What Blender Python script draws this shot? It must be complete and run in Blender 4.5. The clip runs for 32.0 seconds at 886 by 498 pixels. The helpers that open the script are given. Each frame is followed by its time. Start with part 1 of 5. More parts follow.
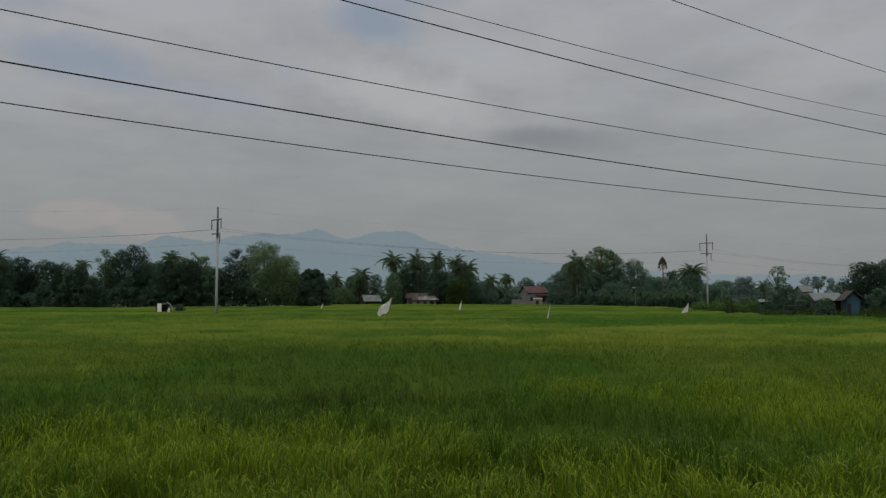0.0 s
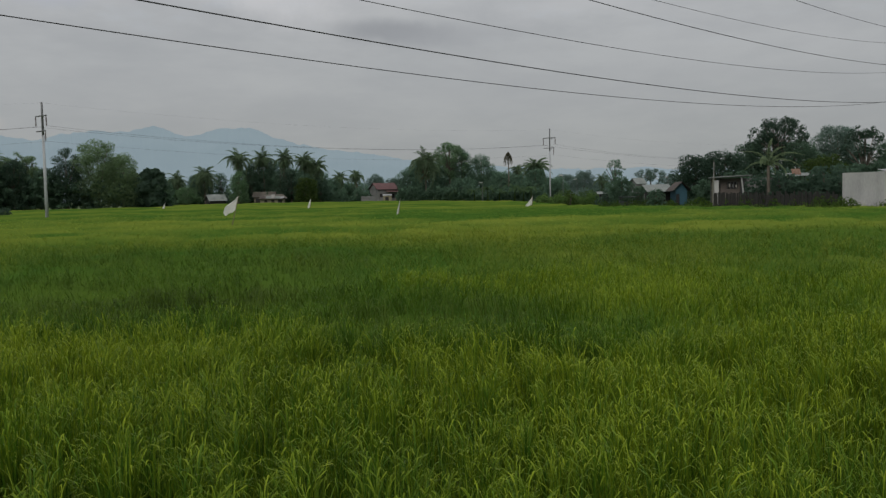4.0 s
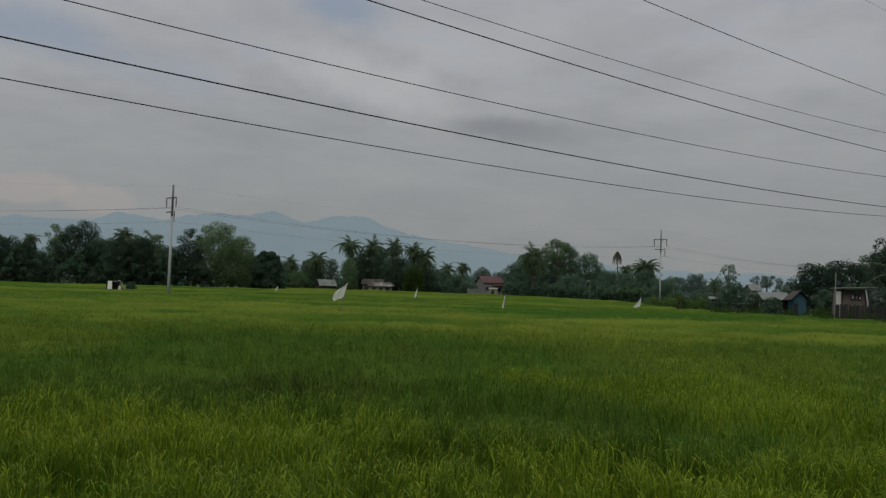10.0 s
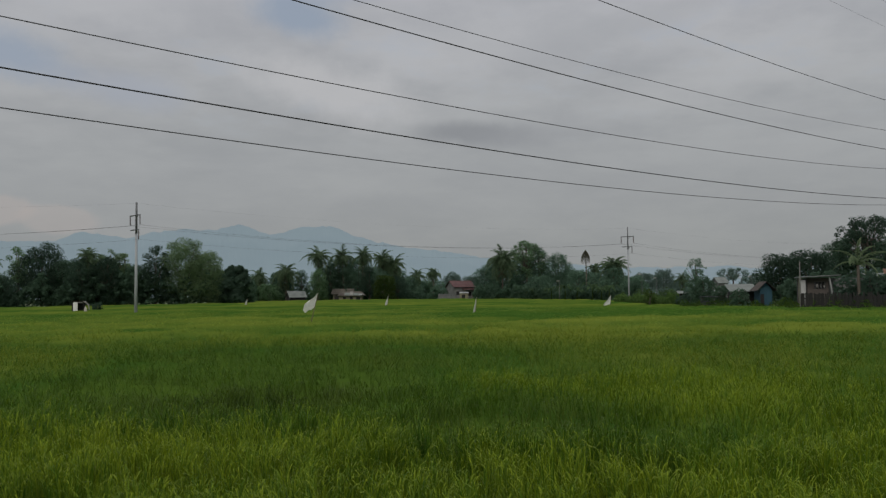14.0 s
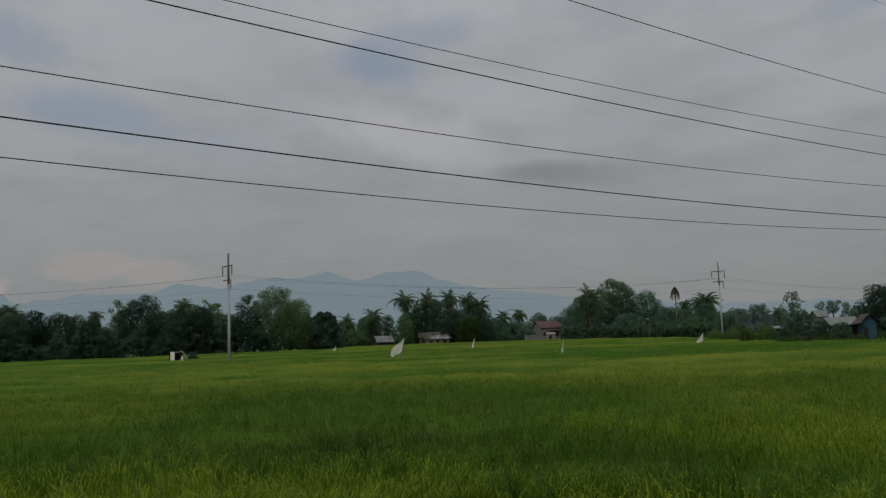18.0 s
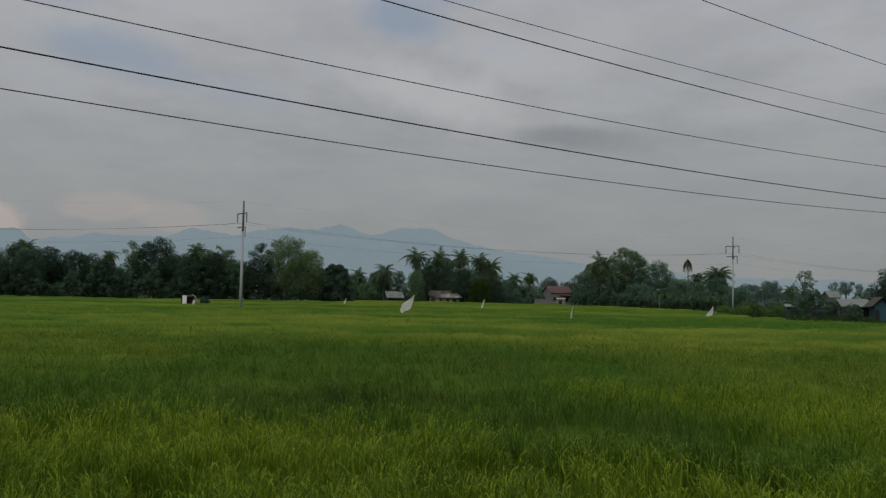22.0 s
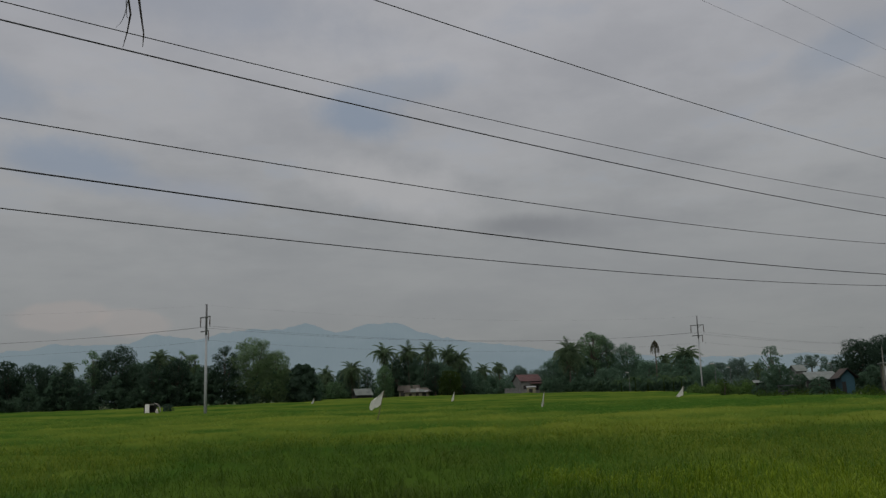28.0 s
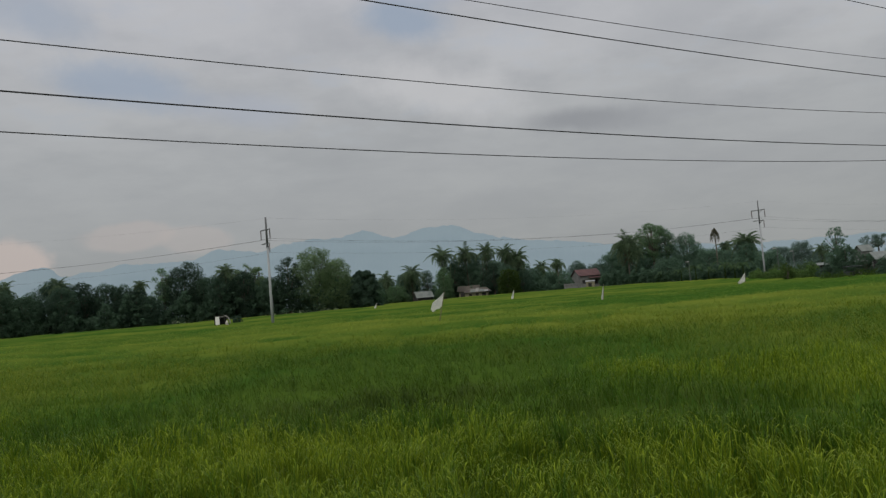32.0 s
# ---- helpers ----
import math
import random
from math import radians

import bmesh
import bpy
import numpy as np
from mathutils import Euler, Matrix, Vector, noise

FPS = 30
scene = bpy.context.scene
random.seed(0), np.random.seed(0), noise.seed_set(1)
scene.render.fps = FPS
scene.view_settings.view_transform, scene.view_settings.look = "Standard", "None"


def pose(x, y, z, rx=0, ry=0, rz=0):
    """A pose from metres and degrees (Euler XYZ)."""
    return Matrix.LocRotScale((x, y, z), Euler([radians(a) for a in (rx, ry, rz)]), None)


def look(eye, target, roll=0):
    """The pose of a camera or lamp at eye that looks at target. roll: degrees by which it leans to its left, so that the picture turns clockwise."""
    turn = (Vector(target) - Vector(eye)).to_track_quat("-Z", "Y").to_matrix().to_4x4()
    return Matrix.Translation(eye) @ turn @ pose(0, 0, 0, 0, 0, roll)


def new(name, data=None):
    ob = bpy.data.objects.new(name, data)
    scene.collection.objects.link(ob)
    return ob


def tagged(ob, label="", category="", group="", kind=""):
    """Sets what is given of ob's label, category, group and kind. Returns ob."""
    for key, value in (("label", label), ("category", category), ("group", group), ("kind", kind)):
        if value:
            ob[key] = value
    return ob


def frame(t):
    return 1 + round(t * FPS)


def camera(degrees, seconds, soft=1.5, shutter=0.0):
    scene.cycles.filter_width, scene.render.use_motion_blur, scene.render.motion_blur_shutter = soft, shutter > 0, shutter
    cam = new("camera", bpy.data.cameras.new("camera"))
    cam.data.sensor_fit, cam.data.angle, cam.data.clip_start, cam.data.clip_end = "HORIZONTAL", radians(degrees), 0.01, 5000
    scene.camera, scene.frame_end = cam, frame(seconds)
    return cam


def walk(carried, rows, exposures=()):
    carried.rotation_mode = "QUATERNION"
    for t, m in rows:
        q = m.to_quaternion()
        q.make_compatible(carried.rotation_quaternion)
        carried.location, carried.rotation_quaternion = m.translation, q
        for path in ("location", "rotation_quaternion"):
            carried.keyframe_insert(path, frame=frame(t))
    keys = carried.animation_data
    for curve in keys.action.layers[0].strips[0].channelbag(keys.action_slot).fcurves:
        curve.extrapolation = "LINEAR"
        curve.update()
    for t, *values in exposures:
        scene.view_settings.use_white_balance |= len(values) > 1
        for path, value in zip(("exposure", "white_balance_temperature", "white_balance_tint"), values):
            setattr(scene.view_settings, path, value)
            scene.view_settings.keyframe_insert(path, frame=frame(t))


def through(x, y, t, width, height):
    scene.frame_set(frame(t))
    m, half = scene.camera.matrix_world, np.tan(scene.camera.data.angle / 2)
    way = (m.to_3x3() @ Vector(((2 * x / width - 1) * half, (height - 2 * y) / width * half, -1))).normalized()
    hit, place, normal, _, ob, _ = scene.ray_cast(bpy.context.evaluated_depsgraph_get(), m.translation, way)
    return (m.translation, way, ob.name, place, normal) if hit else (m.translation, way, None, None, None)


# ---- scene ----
cam = camera(55.06, 32.0, soft=1.35)
EYE = 2.25
# seconds, yaw, pitch, roll: the camera turns in the hand where it stands
ROWS = [
    (0, 0.00, 3.46, 0.01),
    (0.5, -0.28, 2.67, 2.36),
    (1, -2.10, 1.31, 2.93),
    (1.5, -3.99, -0.54, 2.96),
    (2, -4.38, -0.90, 2.36),
    (2.5, -4.32, -0.74, 1.47),
    (3, -4.74, -1.45, 1.46),
    (3.5, -7.44, -3.37, 1.47),
    (4, -10.09, -3.58, 1.09),
    (4.5, -12.33, -1.71, 0.36),
    (5, -12.96, 0.77, -0.11),
    (5.5, -10.81, 2.41, 0.29),
    (6, -6.42, 3.25, 1.54),
    (6.5, -5.01, 3.79, 1.81),
    (7, -5.05, 3.45, 1.83),
    (7.5, -4.76, 3.88, 1.70),
    (8, -3.15, 7.29, 0.72),
    (8.5, -3.24, 6.84, 0.27),
    (9, -3.30, 5.07, -0.83),
    (9.5, -3.30, 3.07, -1.80),
    (10, -2.97, 2.67, -1.88),
    (10.5, -0.72, 2.42, -1.71),
    (11, -0.76, 2.36, -1.37),
    (11.5, -0.19, 2.73, 0.19),
    (12, -0.58, 2.92, 0.48),
    (12.5, -3.64, 2.96, 0.89),
    (13, -4.60, 2.83, 0.60),
    (13.5, -4.80, 2.90, 0.57),
    (14, -4.94, 3.08, 0.69),
    (14.5, -4.86, 3.26, 1.19),
    (15, -4.98, 3.72, 1.53),
    (15.5, -5.21, 4.58, 1.71),
    (16, -5.23, 5.39, 1.77),
    (16.5, -4.73, 5.72, 1.80),
    (17, -3.77, 5.68, 1.77),
    (17.5, -1.04, 5.83, 1.65),
    (18, 0.86, 6.05, 2.09),
    (18.5, 1.32, 6.00, 2.93),
    (19, 1.32, 5.87, 3.10),
    (19.5, 1.40, 5.91, 2.76),
    (20, 1.75, 5.59, 1.70),
    (20.5, 1.63, 4.72, 0.36),
    (21, 1.58, 3.15, -0.56),
    (21.5, 1.45, 3.17, -0.96),
    (22, 1.53, 3.29, -1.20),
    (22.5, 1.54, 3.37, -1.66),
    (23, 1.56, 3.33, -1.58),
    (23.5, 1.64, 3.35, -1.19),
    (24, 1.56, 3.53, -1.10),
    (24.5, 1.61, 3.74, -0.73),
    (25, 1.52, 4.23, -0.45),
    (25.5, 1.41, 4.80, -0.20),
    (26, 0.72, 5.73, -0.04),
    (26.5, 0.50, 8.09, 1.21),
    (27, 0.20, 9.54, 1.90),
    (27.5, -0.18, 9.92, 2.02),
    (28, -0.50, 9.52, 1.86),
    (28.5, -0.55, 8.67, 1.72),
    (29, -0.48, 7.59, 1.80),
    (29.5, -0.48, 7.04, 1.73),
    (30, -0.66, 5.72, 2.02),
    (30.5, -0.25, 3.79, 4.07),
    (31, 2.52, 3.81, 4.43),
    (31.5, 3.38, 3.73, 4.78),
    (32, 3.51, 3.10, 4.76),
]
walk(cam, [(t, pose(0, 0, EYE - 0.105 * math.exp(-((t - 2.6) / 1.4) ** 2), 90 + p, r, y)) for t, y, p, r in ROWS],
     exposures=[(0, 0.08), (1, 0.27), (2, 0.56), (3, 0.54), (4.5, 0.38), (6, 0.16), (7, 0.18), (8, 0.11), (9, 0.04), (10, 0.1), (11, 0.29), (12, 0.27), (14, 0.25), (17, 0.0), (18, -0.02), (20, 0.0), (20.5, 0.06), (21, 0.2), (22, 0.14), (23, -0.02),
                (25, -0.04), (26, -0.04), (29, -0.05), (30, -0.02), (31, 0.06), (32, 0.38)])

# ---- light: a closed grey sky with a low-contrast cloud sheet ----
SUN_AZ, SUN_EL = 200.0, 44.0


def bearing(az, el):
    a, e = radians(az), radians(el)
    return Vector((math.sin(a) * math.cos(e), math.cos(a) * math.cos(e), math.sin(e)))


def polar(az, d):
    return d * math.sin(radians(az)), d * math.cos(radians(az))


def make_world():
    w = bpy.data.worlds.new("overcast_sky")
    scene.world = w
    w.use_nodes = True
    nt = w.node_tree
    nt.nodes.clear()
    N, Lk = nt.nodes.new, nt.links.new

    def math_node(op, a, b=None, clamp=False):
        n = N("ShaderNodeMath")
        n.operation, n.use_clamp = op, clamp
        for i, v in enumerate((a, b)):
            if v is None:
                continue
            if isinstance(v, (int, float)):
                n.inputs[i].default_value = v
            else:
                Lk(v, n.inputs[i])
        return n.outputs[0]

    def vec_node(op, a, b):
        n = N("ShaderNodeVectorMath")
        n.operation = op
        for i, v in enumerate((a, b)):
            if isinstance(v, (tuple, Vector)):
                n.inputs[i].default_value = v
            else:
                Lk(v, n.inputs[i])
        return n.outputs["Value"] if op == "DOT_PRODUCT" else n.outputs[0]

    def mix(fac, a, b):
        n = N("ShaderNodeMix")
        n.data_type = "RGBA"
        for i, v in ((0, fac), (6, a), (7, b)):
            if isinstance(v, tuple):
                n.inputs[i].default_value = (*v, 1)
            elif isinstance(v, (int, float)):
                n.inputs[i].default_value = v
            else:
                Lk(v, n.inputs[i])
        return n.outputs[2]

    def ramp(v, lo, hi):
        n = N("ShaderNodeMapRange")
        n.interpolation_type = "SMOOTHSTEP"
        Lk(v, n.inputs[0])
        n.inputs[1].default_value, n.inputs[2].default_value = lo, hi
        return n.outputs[0]

    def cloud_noise(vec, scale, detail, rough=0.55):
        n = N("ShaderNodeTexNoise")
        n.inputs["Scale"].default_value, n.inputs["Detail"].default_value, n.inputs["Roughness"].default_value = scale, detail, rough
        Lk(vec, n.inputs["Vector"])
        return n.outputs[0]

    way = N("ShaderNodeTexCoord").outputs["Generated"]
    sep = N("ShaderNodeSeparateXYZ")
    Lk(way, sep.inputs[0])
    up = math_node("MAXIMUM", sep.outputs[2], 0.0)
    # the cloud sheet seen flat overhead: drawn out towards the horizon
    deep = math_node("ADD", up, 0.16)
    sheet = N("ShaderNodeCombineXYZ")
    Lk(math_node("DIVIDE", sep.outputs[0], deep), sheet.inputs[0])
    Lk(math_node("DIVIDE", sep.outputs[1], deep), sheet.inputs[1])
    broad = cloud_noise(sheet.outputs[0], 1.1, 5)
    fine = cloud_noise(sheet.outputs[0], 3.6, 6, 0.6)

    sky = N("ShaderNodeTexSky")
    sky.sky_type, sky.sun_disc = "NISHITA", False
    sky.sun_elevation, sky.sun_rotation = radians(SUN_EL), radians(SUN_AZ)
    sky.air_density, sky.dust_density = 1.0, 2.0
    blue = vec_node("SCALE", sky.outputs[0], (0, 0, 0))
    blue.node.inputs["Scale"].default_value = 0.075
    blue = mix(0.45, blue, (0.26, 0.31, 0.39))

    low = mix(ramp(up, 0.0, 0.16), SKY_LOW, SKY_MID)
    grey = mix(ramp(up, 0.12, 0.42), low, SKY_HIGH)
    grey = mix(ramp(up, 0.45, 0.95), grey, SKY_TOP)
    streaks = math_node("ADD", math_node("MULTIPLY", broad, 0.62), math_node("MULTIPLY", fine, 0.38))
    shade = mix(ramp(streaks, 0.36, 0.64), (0.87, 0.88, 0.89), (1.10, 1.097, 1.085))
    # faint torn wisps low over the hills
    flat = N("ShaderNodeCombineXYZ")
    Lk(sep.outputs[0], flat.inputs[0])
    Lk(sep.outputs[1], flat.inputs[1])
    Lk(math_node("MULTIPLY", sep.outputs[2], 3.2), flat.inputs[2])
    wisps = mix(ramp(cloud_noise(flat.outputs[0], 6.5, 7, 0.62), 0.34, 0.68), (0.955, 0.957, 0.962), (1.05, 1.046, 1.04))
    shade = mix(ramp(up, 0.05, 0.26), wisps, shade)
    n = N("ShaderNodeMix")
    n.data_type, n.blend_type = "RGBA", "MULTIPLY"
    n.inputs[0].default_value = 1.0
    Lk(grey, n.inputs[6])
    Lk(shade, n.inputs[7])
    grey = n.outputs[2]
    # thin streaks where blue shows through
    thin = math_node("MULTIPLY", ramp(fine, 0.52, 0.70), ramp(up, 0.13, 0.3))
    colour = mix(math_node("MULTIPLY", thin, 0.22), grey, blue)

    def spot(az, el, wide, high, tilt, tint, amount, soft=1.0):
        """a single cloud or gap in the sheet: bearing and half sizes in degrees"""
        c = bearing(az, el)
        right = c.cross(Vector((0, 0, 1))).normalized()
        top = right.cross(c)
        k, s = math.cos(radians(tilt)), math.sin(radians(tilt))
        right, top = right * k + top * s, top * k - right * s
        p = math_node("DIVIDE", vec_node("DOT_PRODUCT", way, right), math.tan(radians(wide)))
        q = math_node("DIVIDE", vec_node("DOT_PRODUCT", way, top), math.tan(radians(high)))
        r = math_node("SQRT", math_node("ADD", math_node("MULTIPLY", p, p), math_node("MULTIPLY", q, q)))
        r = math_node("ADD", r, math_node("MULTIPLY", math_node("SUBTRACT", wob, 0.5), max(1.5 * soft, 1.3)))
        front = math_node("GREATER_THAN", vec_node("DOT_PRODUCT", way, c), 0.0)
        edge = N("ShaderNodeMapRange")
        edge.interpolation_type = "SMOOTHSTEP"
        Lk(r, edge.inputs[0])
        edge.inputs[1].default_value, edge.inputs[2].default_value = 1.25, 1.25 - soft
        return mix(math_node("MULTIPLY", math_node("MULTIPLY", edge.outputs[0], front), amount), colour, tint)

    wob = math_node("ADD", math_node("MULTIPLY", cloud_noise(way, 12.0, 6, 0.6), 0.6), math_node("MULTIPLY", cloud_noise(way, 34.0, 6, 0.65), 0.4))
    for row in SPOTS:
        colour = spot(*row)
    bg = N("ShaderNodeBackground")
    Lk(colour, bg.inputs[0])
    bg.inputs[1].default_value = 1.0
    Lk(bg.outputs[0], N("ShaderNodeOutputWorld").inputs[0])


SKY_LOW, SKY_MID, SKY_HIGH, SKY_TOP = (0.235, 0.246, 0.244), (0.280, 0.291, 0.300), (0.378, 0.383, 0.410), (0.62, 0.625, 0.64)
BLUE = (0.224, 0.272, 0.346)
SPOTS = [
    (-4.7, 18.3, 3.3, 1.5, -12, BLUE, 0.85),
    (-1.5, 20.2, 5.0, 1.3, 8, BLUE, 0.45),
    (-23.4, 14.8, 5.6, 1.6, -8, BLUE, 0.75),
    (-27.6, 18.6, 3.6, 1.8, -16, BLUE, 0.55),
    (-16.0, 13.2, 5.0, 1.3, -6, (0.27, 0.30, 0.36), 0.5),
    (27.5, 19.8, 4.5, 1.6, 20, BLUE, 0.5),
    (-15.0, 25.5, 12.0, 2.8, -6, (0.27, 0.295, 0.35), 0.6),
    (-16.5, 18.6, 6.0, 2.2, -8, (0.40, 0.405, 0.42), 0.4),
    (-2.6, 13.6, 6.5, 2.0, -14, (0.44, 0.44, 0.45), 0.6),
    (7.0, 16.2, 8.0, 2.0, 6, (0.41, 0.415, 0.43), 0.35),
    (20.0, 13.0, 8.0, 1.8, 10, (0.40, 0.405, 0.415), 0.3),
    (18.0, 17.4, 9.0, 1.0, 12, (0.30, 0.31, 0.33), 0.45),
    (6.9, 10.8, 4.0, 0.95, -3, (0.205, 0.215, 0.23), 0.85),
    (10.6, 10.5, 4.5, 0.8, 2, (0.235, 0.245, 0.26), 0.5),
    (-30.4, 3.5, 2.4, 1.9, 0, (0.40, 0.345, 0.32), 0.75, 0.4),
    (-23.6, 5.3, 2.6, 0.9, 4, (0.36, 0.322, 0.305), 0.45, 0.45),
    (-19.4, 4.9, 2.2, 0.8, -4, (0.35, 0.316, 0.300), 0.4, 0.45),
]
make_world()
sun_data = bpy.data.lights.new("sun", "SUN")
sun_data.energy, sun_data.angle, sun_data.color = 1.0, radians(40), (1.0, 0.95, 0.88)
sun = new("sun", sun_data)
sun.matrix_world = look(bearing(SUN_AZ, SUN_EL) * 100, (0, 0, 0))


# ---- materials ----
def nodes_of(name):
    m = bpy.data.materials.new(name)
    m.use_nodes = True
    nt = m.node_tree
    return m, nt, nt.nodes["Principled BSDF"]


def surface(name, a, b, rough=0.8, scale=3.0, fine=30.0, bump=0.15, metal=0.0, streak=1.0, piece=0.0):
    """a worn surface of two tones: broad stains, fine grain and relief; piece: how far each piece differs"""
    m, nt, bs = nodes_of(name)
    N, Lk = nt.nodes.new, nt.links.new
    tc = N("ShaderNodeTexCoord")
    mp = N("ShaderNodeMapping")
    mp.inputs["Scale"].default_value = (1, 1, streak)
    Lk(tc.outputs["Object"], mp.inputs[0])
    n1, n2 = N("ShaderNodeTexNoise"), N("ShaderNodeTexNoise")
    n1.inputs["Scale"].default_value, n2.inputs["Scale"].default_value = scale, fine
    n1.inputs["Detail"].default_value = n2.inputs["Detail"].default_value = 5
    Lk(mp.outputs[0], n1.inputs[0])
    Lk(mp.outputs[0], n2.inputs[0])
    add = N("ShaderNodeMath")
    add.operation = "MULTIPLY_ADD"
    add.inputs[1].default_value = 0.4
    Lk(n2.outputs[0], add.inputs[0])
    Lk(n1.outputs[0], add.inputs[2])
    last = add.outputs[0]
    if piece:
        info = N("ShaderNodeObjectInfo")
        more = N("ShaderNodeMath")
        more.operation = "MULTIPLY_ADD"
        more.inputs[1].default_value = piece
        Lk(info.outputs["Random"], more.inputs[0])
        Lk(last, more.inputs[2])
        last = more.outputs[0]
    rp = N("ShaderNodeMapRange")
    rp.inputs[1].default_value, rp.inputs[2].default_value = 0.45, 0.95 + piece
    Lk(last, rp.inputs[0])
    mx = N("ShaderNodeMix")
    mx.data_type = "RGBA"
    mx.inputs[6].default_value, mx.inputs[7].default_value = (*a, 1), (*b, 1)
    Lk(rp.outputs[0], mx.inputs[0])
    Lk(mx.outputs[2], bs.inputs["Base Color"])
    bs.inputs["Roughness"].default_value, bs.inputs["Metallic"].default_value = rough, metal
    bp = N("ShaderNodeBump")
    bp.inputs["Strength"].default_value, bp.inputs["Distance"].default_value = bump, 0.02
    Lk(n2.outputs[0], bp.inputs["Height"])
    Lk(bp.outputs[0], bs.inputs["Normal"])
    return m


def leaf_material(name, a, b, c=None, through=0.72, rough=0.6, attr="", tone_scale=0.35, gloss=0.08, weed=None, vary=0.55):
    """leaves: each its own tone between a and b, and a broad drift; c: the tone of the attribute's full value"""
    m, nt, bs = nodes_of(name)
    N, Lk = nt.nodes.new, nt.links.new
    geo = N("ShaderNodeNewGeometry")
    tc = N("ShaderNodeTexCoord")
    ns = N("ShaderNodeTexNoise")
    ns.inputs["Scale"].default_value = tone_scale
    Lk(tc.outputs["Object"], ns.inputs[0])
    add = N("ShaderNodeMath")
    add.operation = "MULTIPLY_ADD"
    add.inputs[1].default_value = vary
    Lk(geo.outputs["Random Per Island"], add.inputs[0])
    Lk(ns.outputs[0], add.inputs[2])
    rp = N("ShaderNodeMapRange")
    rp.inputs[1].default_value, rp.inputs[2].default_value = 0.35 - 0.4 * (vary < 0.5), 1.2 - 0.4 * (vary < 0.5)
    Lk(add.outputs[0], rp.inputs[0])
    mx = N("ShaderNodeMix")
    mx.data_type = "RGBA"
    mx.inputs[6].default_value, mx.inputs[7].default_value = (*a, 1), (*b, 1)
    Lk(rp.outputs[0], mx.inputs[0])
    col = mx.outputs[2]
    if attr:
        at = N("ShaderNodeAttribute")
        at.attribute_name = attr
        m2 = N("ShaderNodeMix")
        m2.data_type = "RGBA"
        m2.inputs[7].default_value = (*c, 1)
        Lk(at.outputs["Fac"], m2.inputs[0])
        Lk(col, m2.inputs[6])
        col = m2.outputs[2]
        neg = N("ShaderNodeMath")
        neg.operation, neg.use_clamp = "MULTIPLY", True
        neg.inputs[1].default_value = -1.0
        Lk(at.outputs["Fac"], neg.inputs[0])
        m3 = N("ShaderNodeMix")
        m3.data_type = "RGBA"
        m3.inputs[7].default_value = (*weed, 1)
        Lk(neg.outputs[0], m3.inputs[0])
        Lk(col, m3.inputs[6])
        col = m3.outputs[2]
        # past minus one: the shade of deep gaps put into the leaf colour
        gap_shade = N("ShaderNodeMath")
        gap_shade.operation, gap_shade.use_clamp = "MULTIPLY_ADD", True
        gap_shade.inputs[1].default_value, gap_shade.inputs[2].default_value = -1.0, -1.0
        Lk(at.outputs["Fac"], gap_shade.inputs[0])
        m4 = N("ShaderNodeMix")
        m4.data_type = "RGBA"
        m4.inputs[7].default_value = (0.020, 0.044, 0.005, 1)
        Lk(gap_shade.outputs[0], m4.inputs[0])
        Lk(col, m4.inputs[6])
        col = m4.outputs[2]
    Lk(col, bs.inputs["Base Color"])
    bs.inputs["Roughness"].default_value = rough
    bs.inputs["Specular IOR Level"].default_value = gloss
    tr = N("ShaderNodeBsdfTranslucent")
    Lk(col, tr.inputs[0])
    ms = N("ShaderNodeMixShader")
    ms.inputs[0].default_value = through
    Lk(bs.outputs[0], ms.inputs[1])
    Lk(tr.outputs[0], ms.inputs[2])
    Lk(ms.outputs[0], nt.nodes["Material Output"].inputs[0])
    return m


M_RICE = leaf_material("rice_leaf", (0.0169, 0.0595, 0.0053), (0.0803, 0.1712, 0.0132), (0.218, 0.287, 0.017), 0.3, 0.5, "ripe", 0.5, 0.10, (0.080, 0.128, 0.017))
# far rice: haze and a lift for dim upright blades put into the colour
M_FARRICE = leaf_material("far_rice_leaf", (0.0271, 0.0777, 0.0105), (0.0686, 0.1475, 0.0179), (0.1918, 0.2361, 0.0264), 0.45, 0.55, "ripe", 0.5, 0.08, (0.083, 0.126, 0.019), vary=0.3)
M_LIFTEDRICE = leaf_material("lifted_rice_leaf", (0.0442, 0.1173, 0.0195), (0.0871, 0.1934, 0.0284), (0.2356, 0.3019, 0.0458), 0.5, 0.6, "ripe", 0.5, 0.03, (0.100, 0.150, 0.026), vary=0.2)
M_CANOPY = leaf_material("rice_canopy", (0.0257, 0.0698, 0.0112), (0.0528, 0.1173, 0.0172), (0.1428, 0.1838, 0.0282), 0.1, 1.0, "ripe", 1.2, 0.0, (0.076, 0.120, 0.018))
M_SOIL = surface("paddy_soil", (0.018, 0.028, 0.008), (0.04, 0.05, 0.015), 0.9, 0.7, 9, 0.5)
M_LAND = surface("grassy_land", (0.035, 0.07, 0.014), (0.06, 0.09, 0.02), 0.95, 0.05, 0.8, 0.3)
M_WEED = leaf_material("weed_leaf", (0.035, 0.075, 0.014), (0.085, 0.14, 0.03))
M_TALLWEED = leaf_material("tall_weed_leaf", (0.062, 0.120, 0.034), (0.120, 0.195, 0.056))
M_LEAF = leaf_material("broadleaf", (0.141, 0.237, 0.127), (0.162, 0.260, 0.136))
# bluish lift for the haze over the far trees put into the colour
M_DARK = leaf_material("dark_broadleaf", (0.123, 0.208, 0.145), (0.140, 0.230, 0.154))
M_FEATHER = leaf_material("bamboo_leaf", (0.147, 0.224, 0.114), (0.169, 0.247, 0.123))
